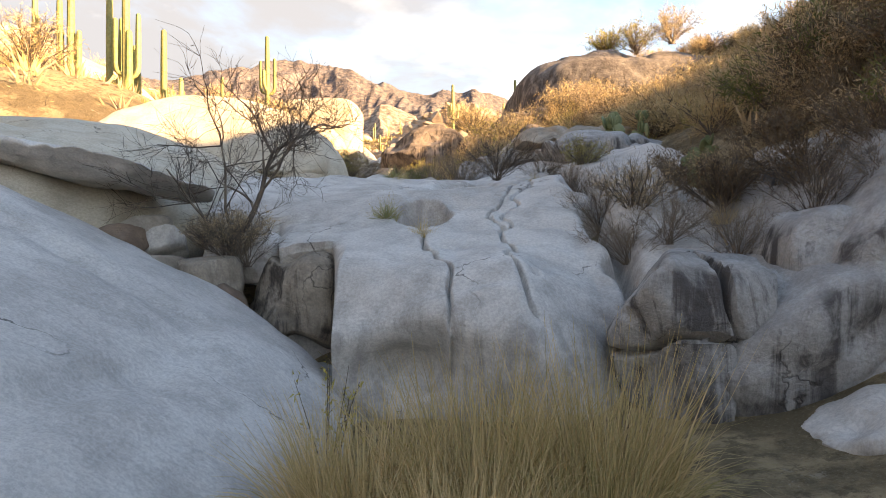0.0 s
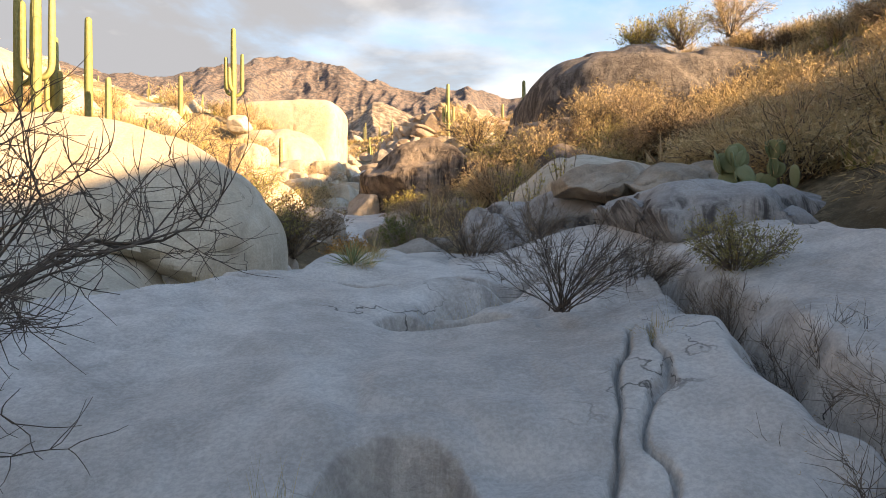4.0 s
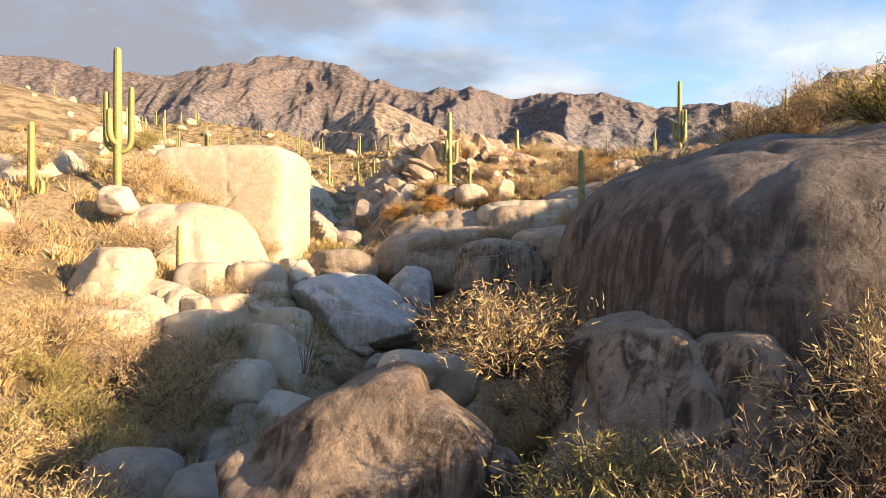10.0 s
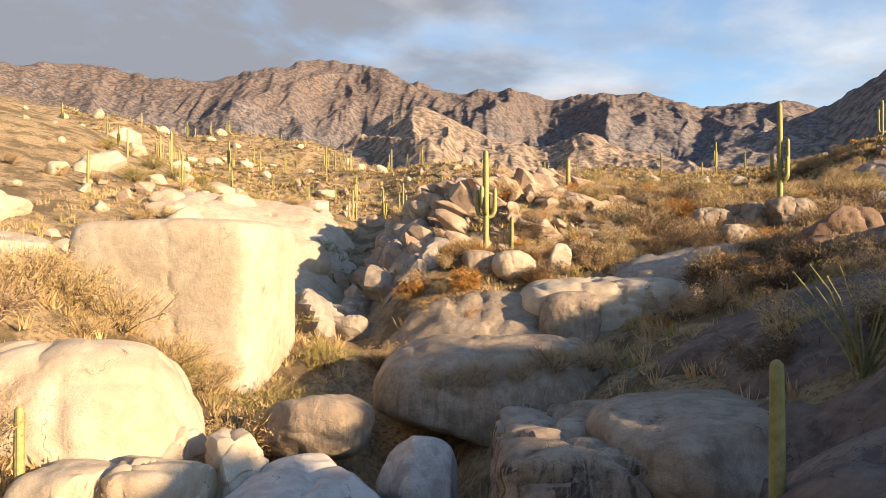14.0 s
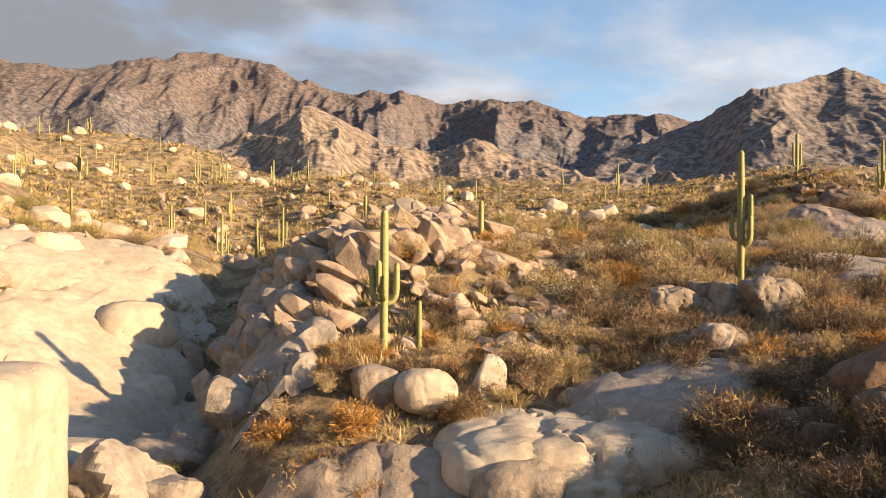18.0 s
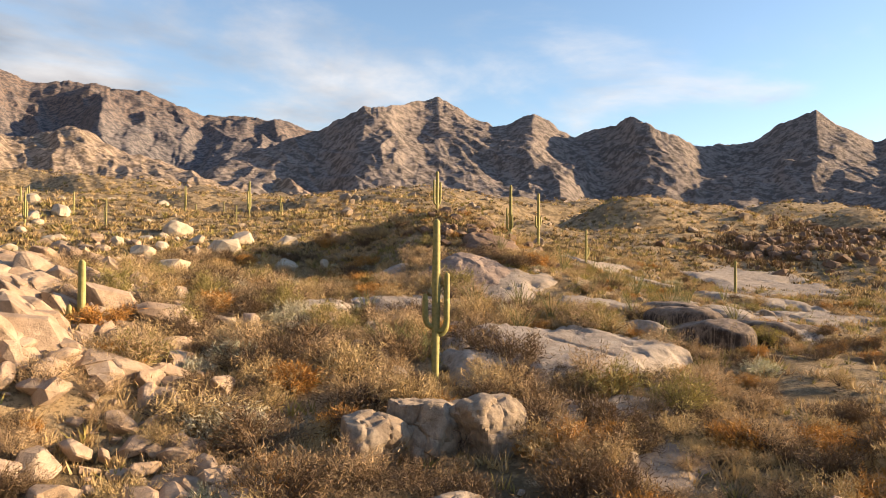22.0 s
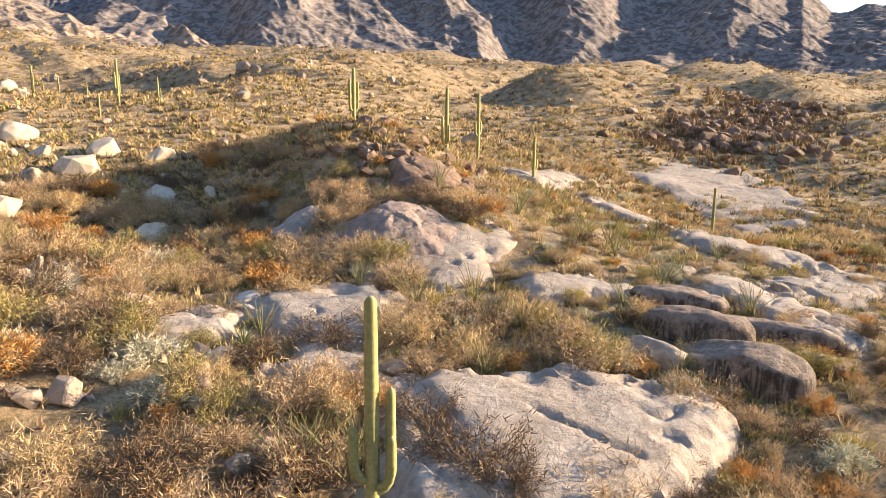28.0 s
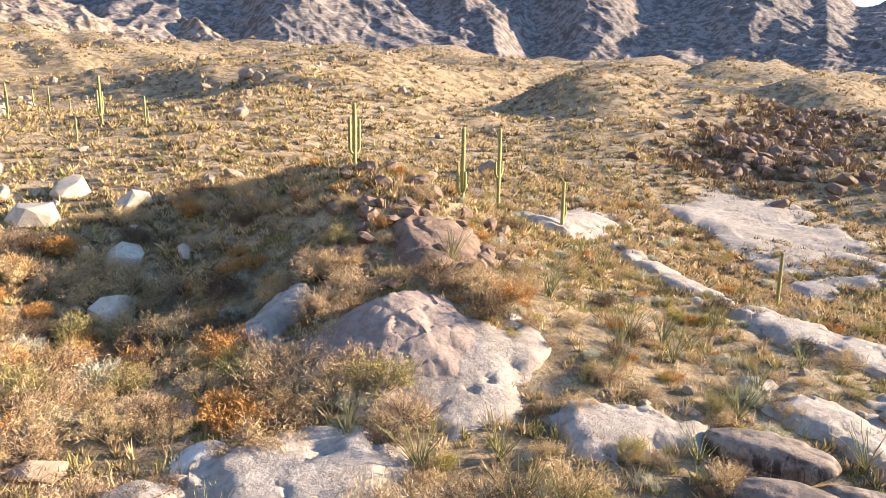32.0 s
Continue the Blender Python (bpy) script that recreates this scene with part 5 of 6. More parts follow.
outcrop("outcrop", 1.2, 75.8, 5.2, 2.8, -8, 1.0, "pale worn granite ledge above the upper falls", 236, M_TAN)
rock("bedrock_slab", 5.9, 12.0, 3.95, (1.9, 2.3, 0.8), "steep grey granite slab streaked black by run-off", 235, M_STREAK, n=44, box=4.0, cuts=4, rough=0.06, tilt=(5, -35), joint=(2.0, 0.12, 0.06))
# ---- plant kinds ----
KINDS = [("straw", "dry_shrub", "straw-coloured dry desert shrub on sandy ground", M_STRAW, 1.0, 1.0, 0.17, 7), ("tan", "bare_shrub", "tan twiggy shrub with few leaves", M_TANLEAF, 1.0, 1.05, 0.15, 6),
         ("orange", "rusty_shrub", "rusty orange shrub with dry leaves", M_ORANGE, 0.85, 0.8, 0.4, 7), ("olive", "olive_shrub", "olive-green desert shrub with fine leaves", M_OLIVE, 1.0, 1.15, 0.25, 8),
         ("green", "green_shrub", "dark green leafy shrub on the bank", M_GREEN, 1.0, 1.1, 0.35, 9), ("yellow", "yellow_shrub", "yellow-green shrub with small leaves", M_YELLOW, 0.9, 1.0, 0.28, 8),
         ("brown", "dark_shrub", "dark brown leafless shrub with dense twigs", M_DARK, 1.05, 1.0, 0.2, 7), ("pale", "pale_shrub", "low pale grey-green shrub with small leaves", M_PALE, 0.8, 0.6, 0.35, 7)]
for i, (key, name, label, mat, R, H, ratio, lv) in enumerate(KINDS):
    bush_kind(key, name, label, [bush_meshes(10 * i + s, R, H, 34, 11, lv, 0.085, mat, leaf_ratio=ratio) for s in (1, 2)])
    bush_kind(key + "_s", name, label, [small_bush_meshes(10 * i + s, R, H * 0.9, 18, 8, 12, 0.16, mat, 0.08 + ratio * 0.3) for s in (3, 4, 5)])


for i, (key, name, label, mat, R, H, ratio, lv) in enumerate(KINDS):
    bush_kind(key + "_m", name, label, [small_bush_meshes(10 * i + s, R, H * 0.95, 24, 11, 13, 0.105, mat, 0.08 + ratio * 0.35) for s in (6, 7)])


def grass_meshes(seed, R, H, n, mat=None):
    rs = np.random.RandomState(seed)
    a, r = rs.uniform(0, 6.283, n), np.sqrt(rs.uniform(0, 1, n)) * R * 0.35
    roots = np.stack([np.cos(a) * r, np.sin(a) * r, np.zeros(n)], 1)
    out = rs.uniform(0.1, 1.0, n)
    ways = np.stack([np.cos(a) * out * 0.8 + rs.normal(size=n) * 0.2, np.sin(a) * out * 0.8 + rs.normal(size=n) * 0.2, np.full(n, 1.15)], 1)
    v, f = blades(roots, ways, H * rs.uniform(0.45, 1.2, n), rs.uniform(0.0015, 0.004, n) * (0.5 + H), 0.75 * out, rs, 4)
    return (mesh_of("tuft", v, f, mat or M_GRASS, False),)


bush_kind("bare", "leafless_shrub", "leafless grey-brown shrub with fine bare twigs", [bush_meshes(s, 0.95, 1.1, 30, 26, 2, 0.02, M_TANLEAF, thick=0.5) for s in (91, 92)])
bush_kind("grass", "grass_clump", "dry golden bunch grass by the pool", [grass_meshes(s, 0.8, 0.95, 2300) for s in (21, 22, 23)], "grass")
bush_kind("tuft", "grass_tuft", "small dry grass tuft in a rock crack", [grass_meshes(s, 0.5, 0.5, 160) for s in (24, 25)], "grass")


def rosette(seed, n, L, w):
    """Stiff narrow leaves that stand out from one root on all sides."""
    r = np.random.RandomState(seed)
    a, up = r.uniform(0, 6.283, n), r.uniform(0.05, 1.0, n)
    ways = np.stack([np.cos(a) * (1.1 - up), np.sin(a) * (1.1 - up), up + 0.1], 1)
    v, f = blades(np.zeros((n, 3)) + (0, 0, 0.1), ways, L * r.uniform(0.75, 1.1, n), np.full(n, w), 0.08, r, 3)
    return (mesh_of("leaf_rosette", v, f, M_YUCCA, False),)


bush_kind("yucca", "yucca", "spiky green yucca with stiff narrow leaves", [rosette(s, 90, 0.8, 0.022) for s in (41, 42)], "yucca")
bush_kind("sapling", "thin_sapling", "thin upright sapling with sparse yellow leaves", [bush_meshes(45, 0.5, 1.9, 7, 7, 4, 0.07, M_YELLOW, leaf_ratio=0.4)], "shrub")


def cane_meshes(seed, H, n):
    """Canes of an ocotillo, each a mesh of its own."""
    r = np.random.RandomState(seed)
    out = []
    for _ in range(n):
        a, o = r.uniform(0, 6.28), r.uniform(0.15, 0.75)
        tip = np.array([math.cos(a) * o * H, math.sin(a) * o * H, H * r.uniform(0.7, 1.05)])
        s = np.linspace(0, 1, 6)[:, None]
        pts = 2 * s * (1 - s) * tip * (0.35, 0.35, 0.5) + s * s * tip + r.normal(size=(6, 3)) * 0.03
        pts[0] = r.normal(size=3) * (0.06, 0.06, 0)
        v, f = tubes([(pts, np.linspace(0.032, 0.012, 6))], 4)
        m = 26
        u = r.uniform(0.25, 1, m)
        at = np.stack([np.interp(u, s[:, 0], pts[:, k]) for k in range(3)], 1)
        lv, lf = blades(at, r.normal(size=(m, 3)) + (0, 0, 0.6), r.uniform(0.05, 0.1, m), np.full(m, 0.013), 0.0, r, 1)
        out.append(mesh_of("cane", np.concatenate([v, lv]), np.concatenate([f, lf + len(v)]), M_OCO))
    return tuple(out)


M_OCO = plain("ocotillo_bark", (0.14, 0.15, 0.06), (0.24, 0.22, 0.10), 5.0, 0.8, 0.4)
bush_kind("ocotillo", "ocotillo", "ocotillo with long thin greenish canes", [cane_meshes(s, 2.4, 16) for s in (31, 32, 33)], "shrub")


def bare_tree(x, y, z, H, seed, label):
    """A leafless mesquite: a leaning trunk, limbs, and fine twigs in three orders."""
    r = np.random.RandomState(seed)
    ob = empty("bare_tree", x, y, z, label, "tree")
    orders = {0: [], 1: [], 2: []}

    def grow(p, w, ln, rad, depth):
        n = 6
        pts = [p]
        for _ in range(n - 1):
            w = w + r.normal(size=3) * 0.16 + (0, 0, 0.05)
            w = w / np.linalg.norm(w)
            pts.append(pts[-1] + w * ln / (n - 1))
        orders[min(depth, 2)].append((np.array(pts), np.linspace(rad, rad * 0.45, n)))
        if depth >= 4:
            return
        for k in range(6 if depth else 7):
            i = r.randint(2, n)
            b = w + r.normal(size=3) * 0.75
            grow(pts[i], b / np.linalg.norm(b), ln * r.uniform(0.5, 0.75), max(0.0035, rad * (0.42 if i < n - 1 else 0.5)), depth + 1)

    grow(np.zeros(3), np.array([0.25, 0.0, 1.0]), H * 0.40, 0.06, 0)
    grow(np.zeros(3), np.array([-0.75, 0.1, 0.75]), H * 0.40, 0.03, 1)
    grow(np.zeros(3), np.array([-0.3, -0.2, 1.0]), H * 0.40, 0.03, 1)
    for name, d in (("trunk", 0), ("limb_crown", 1), ("twig_crown", 2)):
        v, f = tubes(orders[d], 5 if d < 2 else 3)
        part(name, mesh_of(name, v, f, M_WOOD), ob)
    return ob


def pad_mesh():
    u = np.linspace(0, math.pi, 9)
    a = np.arange(12) * 2 * math.pi / 12
    wide = np.sin(u) ** 0.75 * (0.75 + 0.25 * np.sin(u - 0.5))
    x = wide[:, None] * np.cos(a)[None] * 0.5
    y = wide[:, None] * np.sin(a)[None] * 0.09
    z = np.broadcast_to(((1 - np.cos(u)) / 2)[:, None], x.shape) * 1.2
    return mesh_of("pad", xyz(x, y, 0) * (1, 1, 0) + xyz(x * 0, x * 0, z), grid_faces(9, 12, True), M_PAD)


PAD = pad_mesh()


def prickly_pear(x, y, z, size, seed, n=16):
    """A clump of flat cactus pads growing out of one another."""
    r = np.random.RandomState(seed)
    ob = empty("prickly_pear", x, y, z, "clump of grey-green prickly pear pads", "cactus", "prickly pears")
    spots_ = [(0.0, 0.0, 0.0)]
    for k in range(n):
        bx, by, bz = spots_[r.randint(len(spots_))]
        turn, lean, s = r.uniform(0, 6.28), r.uniform(-0.7, 0.7), size * r.uniform(0.22, 0.34)
        pad = part("pad", PAD, ob)
        pad.location, pad.rotation_euler, pad.scale = (bx, by, bz), (lean * 0.5, lean, turn), (s, s, s)
        up = Euler((lean * 0.5, lean, turn)).to_matrix() @ Vector((r.uniform(-0.3, 0.3) * s, 0, 1.08 * s))
        if bz + up.z < size * 0.8:
            spots_.append((bx + up.x, by + up.y, bz + up.z))
        if k % 4 == 0:
            spots_.append((r.normal() * size * 0.35, r.normal() * size * 0.35, -0.05))
    return ob


# ---- saguaros ----
saguaro(-15.2, 60.5, 15.6, 6.6, [(1.6, -80, 0.6, 2.6), (1.5, 80, 0.62, 2.9), (1.9, 200, 0.5, 1.4)], "tall yellow-green saguaro with upright arms on a boulder slope", 0.27)
saguaro(-18.8, 59.5, 13.2, 5.2, [(1.6, 85, 0.5, 0.6)], "slender saguaro with one short arm", 0.22)
saguaro(-10.9, 57.0, 10.6, 2.8, [], "small single-stemmed saguaro before a granite dome", 0.17)
saguaro(5.3, 50.4, 12.0, 3.7, [], "ribbed saguaro in shade on the shoulder of a dome", 0.15)
saguaro(1.35, 86.2, 17.6, 6.6, [(2.1, -95, 0.55, 1.6), (2.1, 85, 0.6, 1.7), (2.3, 180, 0.4, 1.0), (2.4, 20, 0.45, 1.2), (2.6, -140, 0.4, 1.4)], "candelabra saguaro with many upright arms", 0.27)
saguaro(3.1, 86.8, 17.0, 2.8, [], "short single-stemmed saguaro beside a larger one", 0.18)
saguaro(9.5, 107.2, 20.6, 5.8, [(1.6, -90, 0.6, 1.5), (1.5, 90, 0.6, 1.4), (1.8, 30, 0.4, 1.2)], "candelabra saguaro among broken rocks", 0.27)
saguaro(23.7, 93.7, 20.6, 8.1, [(2.5, -60, 0.55, 1.5), (2.1, 125, 0.55, 3.0), (2.3, 150, 0.6, 1.4)], "tall saguaro with three arms beside a granite slab", 0.27)
saguaro(56.0, 137.6, 33.0, 5.2, [(0.8, -90, 0.5, 3.0), (0.8, 90, 0.5, 2.8)], "saguaro with close upright arms on a hilltop", 0.25)
saguaro(62.5, 130.6, 29.3, 7.0, [(1.2, -90, 0.6, 2.6), (1.4, 200, 0.5, 1.6)], "tall saguaro with a low arm on the slope", 0.24)
saguaro(70.4, 133.6, 29.0, 7.0, [(2.2, -90, 0.5, 1.4), (2.4, 80, 0.5, 1.2)], "tall saguaro with two short arms", 0.25)
saguaro(75.5, 129.5, 25.6, 5.3, [(1.6, 90, 0.5, 1.2)], "saguaro with a bent arm", 0.23)
saguaro(77.6, 108.8, 21.7, 5.2, [], "thin single-stemmed saguaro by a granite strip", 0.19)
SAG_KINDS = [saguaro(-18.0, 39.6, 11.4, 7.6, [(1.8, 90, 0.7, 3.4), (2.0, -90, 0.6, 3.0)], "tall yellow-green saguaro in a hillside cluster", 0.28, 0, "hillside cluster"),
             saguaro(-19.4, 40.6, 11.6, 7.0, [(1.6, 70, 0.6, 3.6)], "tall yellow-green saguaro in a hillside cluster", 0.26, 0, "hillside cluster"),
             saguaro(-16.6, 41.5, 11.2, 5.4, [], "single-stemmed saguaro in a hillside cluster", 0.24, 0, "hillside cluster"),
             saguaro(-20.6, 38.6, 11.6, 6.4, [(1.5, -80, 0.6, 2.4), (1.8, 100, 0.5, 2.0), (1.6, 10, 0.5, 2.2)], "many-armed saguaro in a hillside cluster", 0.27, 0, "hillside cluster")]
for x, y, k, s in ((-15.2, 40.5, 2, 0.8), (-22.0, 40.0, 1, 0.9), (-17.2, 38.2, 2, 1.1), (-14.2, 42.5, 2, 0.55), (-24.0, 41.0, 0, 0.8), (-19.0, 43.0, 3, 0.8)):
    c = copy_thing(SAG_KINDS[k], pose(x, y, land_at(x, y) - 0.1, 0, 0, 40 * k + 17 * x))
    c.scale = (s, s, s)
# ---- scattered growth ----
rs = np.random.RandomState(99)


def clear(x, y, f=0.75):
    return all((x - a) ** 2 + (y - b) ** 2 > (r * f) ** 2 for a, b, r in ROCK_SPOTS)


def scatter(called, keys, n, x0, x1, y0, y1, lo, hi, keep=0.75):
    for _ in range(n):
        x, y = rs.uniform(x0, x1), rs.uniform(y0, y1)
        key = keys[rs.randint(len(keys))]
        if clear(x, y, keep) and not (abs(x - 44) < 4 and abs(y - 113) < 5) and (y < 75 or abs(x - np.interp(y, CREEK_Y, CREEK_X)) > 2.5):
            near = y < 60 and -17 < x < 12
            bush(key[:-2] + "_m" if near and key.endswith("_s") else key, x, y, rs.uniform(lo, hi), called=called)


scatter("hillside_shrub", ["straw_s", "tan_s", "straw_s", "straw_s", "olive_s"], 190, -40, -6, 28, 80, 0.8, 1.9, 0.6)
scatter("bank_shrub", ["tan_s", "straw_s", "brown_s", "straw_s", "straw_s", "tan_s"], 165, 5.5, 18, 7, 39, 0.8, 1.5, 0.5)
scatter("bank_shrub", ["tan_s", "straw_s", "olive_s", "straw_s"], 50, 1.5, 8, 30, 37, 0.7, 1.3, 0.35)
scatter("dome_shrub", ["tan_s", "straw_s", "brown_s", "straw_s", "tan_s"], 105, 3, 28, 46, 77, 0.7, 1.5, 0.5)
for x, y, k in ((13.6, 56.2, 1.9), (15.2, 57.6, 2.0), (12.2, 58.4, 1.6), (16.8, 56.0, 1.8)):
    bush("straw_m", x, y, k)
scatter("thorn_shrub", ["tan_s", "brown_s", "tan_s", "orange_s", "straw_s", "brown_s"], 155, -4, 26, 74, 100, 0.6, 1.5, 0.6)
scatter("valley_shrub", ["tan_s", "straw_s", "brown_s", "tan_s", "pale_s", "orange_s", "straw_s", "olive_s", "brown_s", "tan_s"], 300, 9, 42, 84, 138, 0.9, 2.1)
scatter("slope_shrub", ["tan_s", "straw_s", "orange_s", "olive_s", "yellow_s", "straw_s", "pale_s", "pale_s", "brown_s"], 235, 34, 100, 90, 142, 0.5, 1.25)
scatter("hill_shrub", ["straw_s", "straw_s", "olive_s", "tan_s"], 90, -50, 8, 100, 170, 0.8, 1.9)
scatter("ocotillo", ["ocotillo"], 40, 24, 70, 92, 125, 0.6, 1.1)
scatter("creek_shrub", ["tan_s", "straw_s", "tan_s"], 60, -7, 3, 30, 56, 0.4, 1.0, 0.6)

# growth that marks its place
bush("straw", 2.5, 44.6, 1.8, 9.0, turn=0.4)
bush("straw", 1.7, 39.6, 1.9, 9.9)
bush("olive", 2.6, 35.2, 1.5, 8.3)
bush("straw", 5.9, 34.4, 1.7, 9.3)
bush("tan", 4.7, 34.0, 1.8, 8.5)
bush("straw", 3.6, 33.6, 1.9, 8.0)
bush("tan", 7.2, 33.6, 1.5, 9.8)
bush("straw", 7.9, 35.6, 1.5, 10.4)
bush("straw", 3.4, 36.6, 1.2, 8.6)
bush("straw", 6.6, 35.4, 1.7, 9.9)
bush("orange", 5.2, 33.6, 1.3)
bush("yellow", 9.6, 40.6, 1.5, 14.5)
bush("olive", 11.2, 40.0, 1.5, 14.6)
bush("straw", 12.4, 37.5, 1.7, 14.4)
bush("straw", -12.5, 21.5, 1.8, 6.2)
bush("straw", -14.5, 24.5, 1.9)
bush("olive", -3.6, 22.4, 1.15, 5.2)
bush("brown", -3.1, 22.9, 1.1, 5.2)
bush("olive", -4.8, 25.2, 1.2, 6.0)
bush("tan", -5.4, 26.0, 1.3, 6.4)
bush("straw", -6.2, 24.4, 1.4, 7.0)
bush("bare", 1.2, 15.3, 1.05, 4.7)
bush("bare", 2.3, 16.4, 0.7, 4.7)
bush("tuft", -1.75, 20.6, 1.0, 5.15)
bush("yucca", -1.35, 18.7, 0.62, 5.05)
bush("tuft", -1.2, 18.6, 1.1, 5.05)
bush("tuft", -3.8, 18.7, 1.4, 4.6)
bush("tuft", -1.3, 20.9, 1.3, 5.15)
bush("bare", -3.0, 10.7, 0.7, 2.9)
bush("bare", -3.4, 10.9, 0.7, 3.0)
bush("bare", -0.6, 23.4, 1.0, 4.9)
bush("bare", 0.6, 21.3, 1.0, 5.0)
bush("bare", 1.7, 21.0, 0.9, 5.3)
bush("green", -0.9, 25.5, 0.9)
bush("orange", -2.2, 25.6, 0.8)
bush("yellow", -0.8, 33.2, 1.2)
bush("yellow", -7.9, 82.3, 1.2)
bush("olive", 3.2, 15.8, 0.6, 5.0)
bush("tan", 3.2, 11.6, 0.9, 3.6)
bush("tan", 4.5, 11.0, 0.8, 4.0)
for x, y, s in ((-0.62, 5.1, 1.5), (0.3, 5.3, 1.6), (1.2, 5.3, 1.55), (0.1, 4.1, 1.15), (0.9, 4.4, 1.1)):
    bush("grass", x, y, s, 0.95)
bush("tuft", -1.0, 11.9, 1.2, 3.62)
bush("yucca", -0.95, 11.75, 0.4, 3.62)
bush("tuft", -0.3, 10.9, 0.9, 3.34)
bush("tuft", 1.9, 14.3, 0.9, 4.45)
for x, y, z, k in ((2.75, 12.2, 3.4, 0.9), (2.8, 10.6, 2.9, 0.85), (2.9, 13.6, 3.8, 0.9), (2.75, 15.0, 4.2, 0.8)):
    bush("bare", x, y, k, z)
for x, y, z in ((-0.3, 16.7, 4.25), (0.1, 17.0, 4.2), (0.5, 17.3, 4.25), (-2.6, 25.4, 4.9), (-2.2, 25.6, 4.9), (-3.2, 17.6, 4.6), (-1.6, 19.4, 4.9), (-3.4, 29.8, 5.4), (-4.2, 31.5, 5.5)):
    bush("tuft", x, y, 1.1, z)
bush("tan", -3.2, 10.9, 0.7, 3.0)
bush("tan", -3.7, 11.2, 0.6, 3.1)
for x, y, z, s_, k in ((4.85, 19.4, 6.0, 1.1, 1), (5.6, 20.3, 6.3, 1.0, 2), (4.4, 12.0, 4.0, 0.8, 3), (5.1, 13.4, 4.6, 0.8, 4), (7.6, 46.6, 14.2, 0.6, 5), (8.6, 48.5, 14.4, 0.7, 6), (7.8, 50.2, 14.2, 0.7, 7), (8.2, 46.9, 14.3, 0.6, 8), (8.9, 46.4, 14.4, 0.6, 9)):
    prickly_pear(x, y, z, s_, k)
bare_tree(-3.3, 11.2, 3.1, 4.3, 4, "bare grey mesquite tree growing from a rock cleft")

# far saguaros on the hills
for _ in range(165):
    x, y = rs.uniform(-130, 60), rs.uniform(105, 330)
    if x > 12 and y < 165 or abs(x + 8) < 14 and y < 130:
        continue
    c = copy_thing(SAG_KINDS[rs.randint(4)], pose(x, y, land_at(x, y) - 0.2, 0, 0, rs.uniform(0, 360)))
    k = rs.uniform(0.5, 0.95)
    c.scale = (k, k, k)
    tagged(c, "distant saguaro standing on the scrubby slope", "cactus", "distant saguaros")


def clumps(name, label, xs, ys, size, mat, straws, seed, rise=0.9):
    """A sheet of small dry plants, too many to count, as one mesh."""
    r = np.random.RandomState(seed)
    n = len(xs)
    zs = land(xs, ys)
    root = np.repeat(np.stack([xs, ys, zs - 0.03], 1), straws, 0)
    sz = np.repeat(size, straws)
    a = r.uniform(0, 6.283, n * straws)
    o = r.uniform(0, 1, n * straws)
    root = root + np.stack([np.cos(a) * o * sz * 0.5, np.sin(a) * o * sz * 0.5, np.zeros(n * straws)], 1)
    way = np.stack([np.cos(a) * o * 0.9 + r.normal(size=n * straws) * 0.3, np.sin(a) * o * 0.9 + r.normal(size=n * straws) * 0.3, np.abs(r.normal(size=n * straws)) * 0.3 + rise], 1)
    v, f = darts(root, way, sz * r.uniform(0.5, 1.1, n * straws), sz * (0.075 if rise > 0.5 else 0.16) * r.uniform(0.5, 1.3, n * straws), r)
    return tagged(new(name, mesh_of(name, v, f, mat, False)), label, "scrub", kind="stuff")


def spots(n, x0, x1, y0, y1, seed, patch=7.0, level=-0.1):
    r = np.random.RandomState(seed)
    x, y = r.uniform(x0, x1, n), r.uniform(y0, y1, n)
    keep = vnoise(xyz(x / patch, y / patch), seed) > level
    keep &= np.abs(x - np.interp(y, CREEK_Y, CREEK_X)) > np.where(y < 26, 4.5, 1.6)
    return x[keep], y[keep]


for nm, lab, mat, seed, n in (("straw_scrub", "low straw-coloured scrub and dry grass over the ground", M_STRAW, 51, 11000), ("grey_scrub", "low tan leafless scrub over the ground", M_TANLEAF, 52, 9000), ("olive_scrub", "low olive-green scrub over the ground", M_OLIVE, 53, 5000)):
    x, y = spots(n, -40, 110, 6, 160, seed, 5.0, -0.25)
    clumps(nm, lab, x, y, np.random.RandomState(seed).uniform(0.25, 0.9, len(x)), mat, 14, seed)
for nm, lab, mat, seed, n in (("far_straw_scrub", "straw-coloured scrub on the far slopes", M_STRAW, 61, 19000), ("far_brown_scrub", "brown scrub on the far slopes", M_FAR, 62, 15000), ("far_olive_scrub", "olive scrub on the far slopes", M_OLIVE, 63, 8000)):
    r = np.random.RandomState(seed)
    d = 60 * (700 / 60) ** r.uniform(0, 1, n)
    a = np.radians(r.uniform(-40, 85, n))
    clumps(nm, lab, 15 + d * np.sin(a), 85 + d * np.cos(a), r.uniform(0.35, 0.9, n) * (0.8 + d / 260), mat, 10, seed, 0.45)

for nm, lab, mat, seed, n, box in (("hillside_grass", "dry yellow grass over the sunlit hillside", M_GRASS, 81, 6500, (-34, -4, 30, 82)), ("valley_grass", "dry tan grass between the valley shrubs", M_STRAW, 82, 5500, (-2, 40, 70, 104)),
                                 ("slope_weeds", "low olive weeds on the sandy slope", M_OLIVE, 83, 4500, (26, 80, 88, 136))):
    x, y = spots(n, *box, seed, 3.0, -0.1)
    clumps(nm, lab, x, y, np.random.RandomState(seed).uniform(0.25, 0.7, len(x)), mat, 14, seed)
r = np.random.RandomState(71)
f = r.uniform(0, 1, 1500)
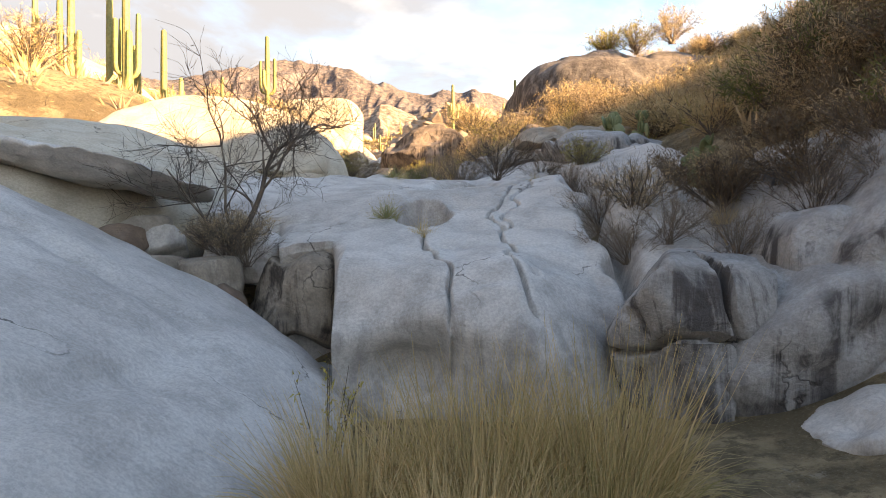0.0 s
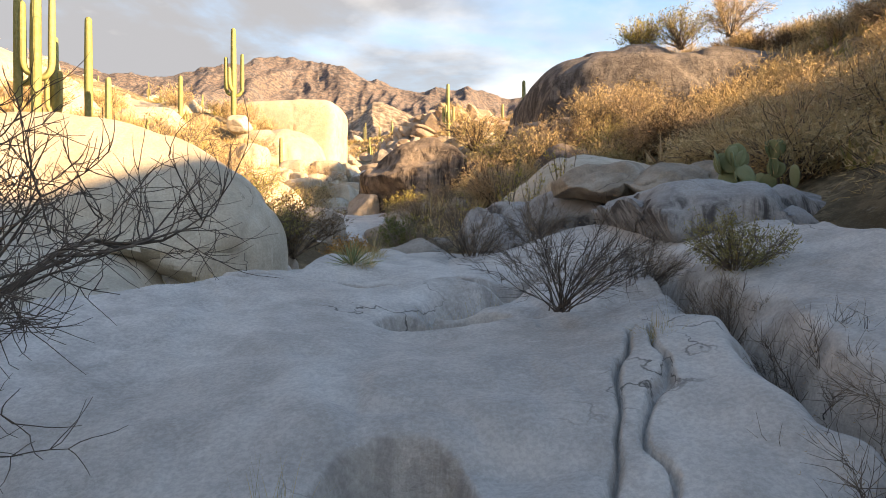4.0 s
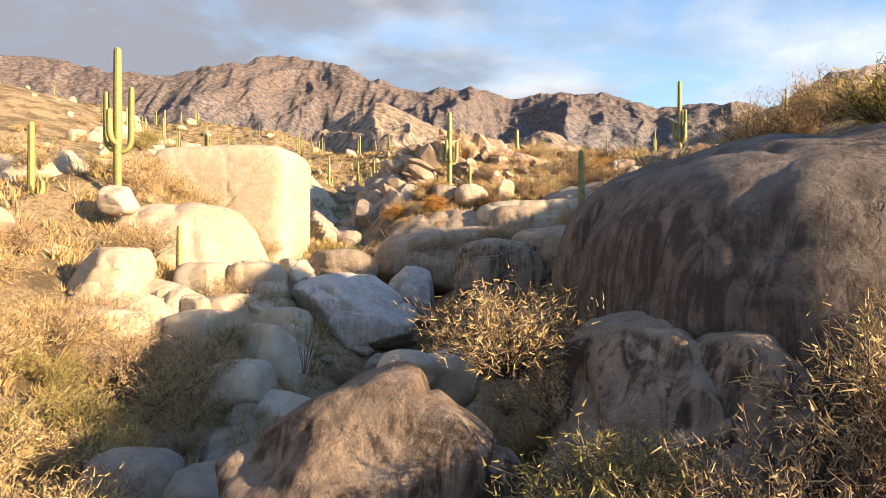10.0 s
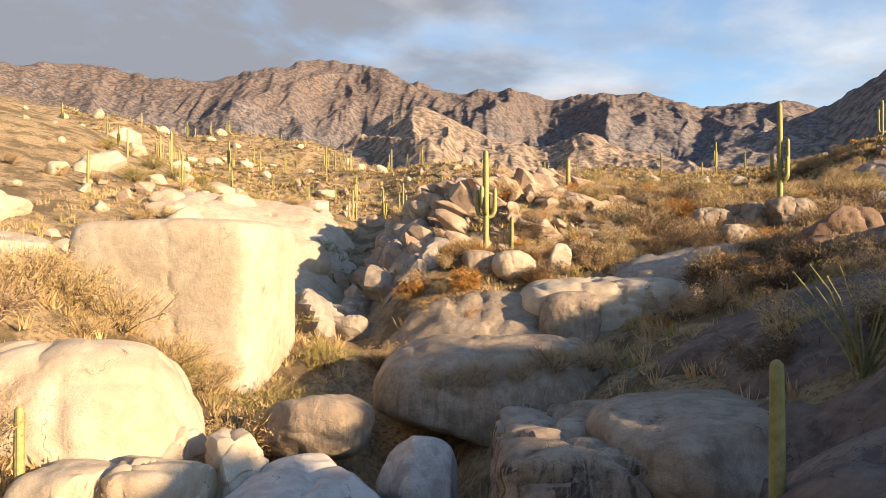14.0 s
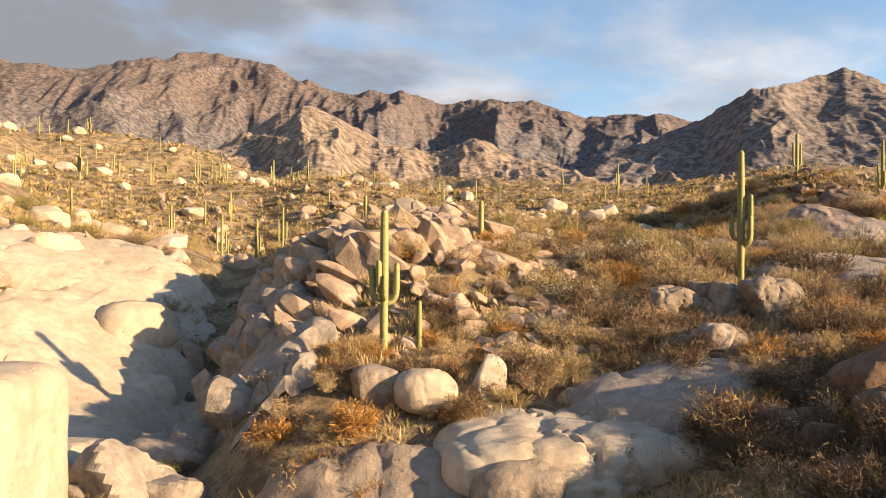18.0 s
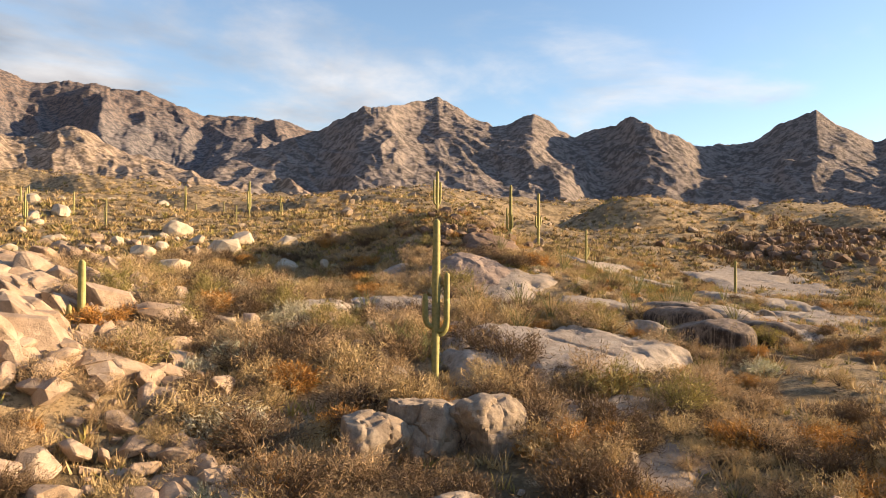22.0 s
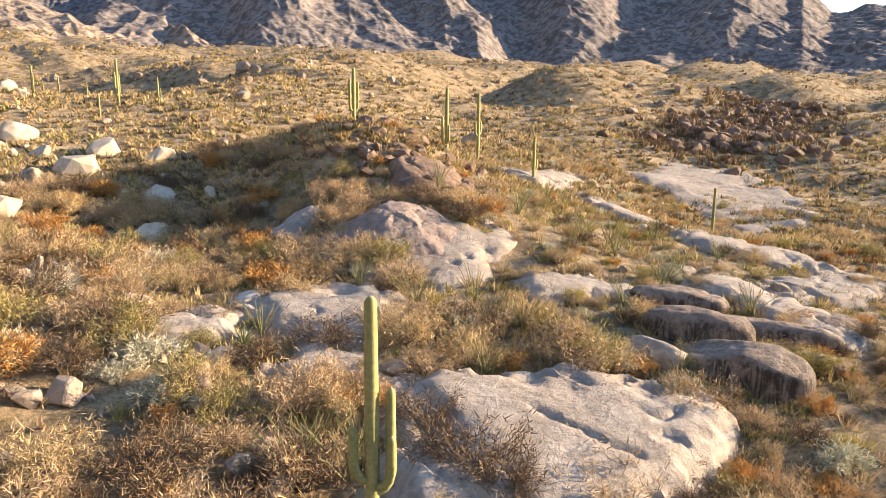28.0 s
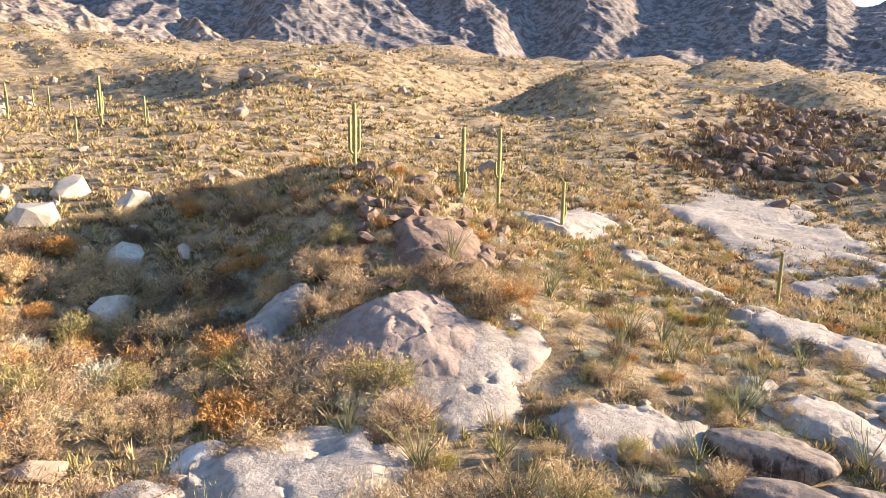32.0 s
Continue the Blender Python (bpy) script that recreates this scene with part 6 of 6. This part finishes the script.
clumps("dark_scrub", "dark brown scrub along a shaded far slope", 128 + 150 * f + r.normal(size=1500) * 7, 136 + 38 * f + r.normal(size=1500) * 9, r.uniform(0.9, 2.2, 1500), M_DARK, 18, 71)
scatter("hill_thorn_shrub", ["tan_s", "straw_s", "orange_s", "tan_s"], 60, 42, 64, 116, 136, 0.5, 1.2, 0.4)
scatter("hollow_shrub", ["tan_s", "straw_s", "brown_s", "straw_s", "tan_s", "orange_s"], 125, 24, 52, 114, 154, 1.0, 2.1, 0.4)
scatter("valley_thorn", ["tan_s", "straw_s", "brown_s", "orange_s"], 70, -6, 10, 71, 88, 0.5, 1.2, 0.25)
for x, y, k in ((30.5, 119.1, 0.9), (27.8, 109.2, 1.4), (43.9, 122.1, 1.2), (36.4, 112.5, 0.8), (47.2, 103.4, 0.8), (29.4, 101.0, 1.0), (33.0, 103.6, 0.9)):
    bush("yucca", x, y, k)
for x, y, k in ((10.4, 57.5, 1.3), (25.5, 97.4, 1.0), (24.2, 98.8, 1.0), (37.9, 107.8, 1.1), (39.4, 103.4, 1.0), (40.4, 101.8, 0.9), (26.6, 98.4, 0.9)):
    bush("ocotillo", x, y, k)
for x, y, z, k in ((0.5, 24.4, 5.2, 1.1), (1.5, 24.0, 5.6, 1.2), (2.2, 24.9, 5.9, 1.0), (-0.3, 24.0, 5.1, 0.8)):
    bush("sapling", x, y, k, z)
for x, y, k in ((-0.5, 29.6, 0.9), (0.3, 31.0, 1.0), (0.4, 27.6, 0.9), (-1.2, 31.8, 0.8)):
    bush("tan", x, y, k)
for x, y, z, k in ((-0.5, 66.0, 12.1, 0.9), (0.9, 65.9, 12.2, 1.1), (2.4, 66.1, 12.4, 1.0), (3.8, 66.6, 12.6, 1.2), (5.2, 67.2, 12.6, 1.2)):
    bush("tan_m", x, y, k, z)
for x, y, k in ((-17.4, 67.5, 1.9), (-15.4, 66.8, 2.1), (-13.4, 67.0, 2.0), (-11.4, 66.8, 1.7), (-10.0, 67.4, 1.4), (-16.4, 65.8, 1.6)):
    bush("straw_m", x, y, k)
scatter("basin_thicket", ["brown_s", "brown_s", "tan_s"], 34, 11, 20, 68, 78, 0.9, 1.5, 0.2)
scatter("hillside_bush", ["straw_s", "straw_s", "tan_s", "olive_s"], 34, -14, -4.5, 38, 51, 1.0, 1.7, 0.3)
bush("sapling", 2.9, 24.2, 1.1, 6.1)
bush("sapling", -4.3, 50.9, 1.5, 8.0)
bush("sapling", -1.0, 6.0, 0.7, 1.0)
bush("sapling", -0.4, 5.6, 0.6, 1.0)
for x, y, k in ((47.4, 91.2, 1.6), (45.6, 90.0, 1.5), (48.8, 89.6, 1.4)):
    bush("yellow", x, y, k)
scatter("slope_bush", ["straw_s", "orange_s", "pale_s", "yellow_s", "brown_s", "tan_s"], 130, 40, 78, 86, 116, 0.45, 1.05, 0.5)
scatter("basin_shrub", ["tan_s", "straw_s", "brown_s", "orange_s", "brown_s", "tan_s"], 110, 13, 38, 71, 92, 0.7, 1.5, 0.4)
bush("straw", 1.7, 37.0, 1.2, 7.4)
bush("straw", 2.7, 39.6, 1.2, 8.9)
bush("straw", 0.6, 35.4, 0.9)
bush("tan", -0.4, 34.0, 0.8)
scatter("bank_thicket", ["brown_s", "brown_s", "green_s", "tan_s"], 44, 6.2, 11, 7, 14, 0.9, 1.5, 0.0)
for x, y, z, k in ((4.3, 10.7, 3.7, 0.9), (5.1, 9.7, 3.9, 1.1), (5.9, 9.0, 4.2, 1.2), (4.2, 12.4, 4.1, 0.9), (5.6, 11.6, 4.5, 1.1), (6.4, 10.4, 4.8, 1.2)):
    bush("brown", x, y, 0.85 * k, z)
for x, y, z, k in ((3.8, 9.0, 2.95, 0.75), (4.6, 8.6, 3.4, 0.9), (5.4, 8.1, 3.6, 1.0), (3.3, 10.2, 3.2, 0.8)):
    bush("bare", x, y, k, z)
bush("tuft", 4.6, 11.4, 1.2, 3.9)
bush("tuft", 4.2, 10.4, 1.0, 3.5)
bush("bare", 3.4, 12.6, 0.9, 3.9)
for x, y, k in ((4.8, 33.4, 1.5), (6.3, 32.2, 1.6), (7.8, 30.8, 1.5), (4.2, 35.0, 1.2)):
    bush("straw", x, y, k)
scatter("ledge_shrub", ["brown_s", "tan_s", "orange_s", "straw_s"], 45, 36, 58, 82, 94, 0.5, 1.1, 0.3)
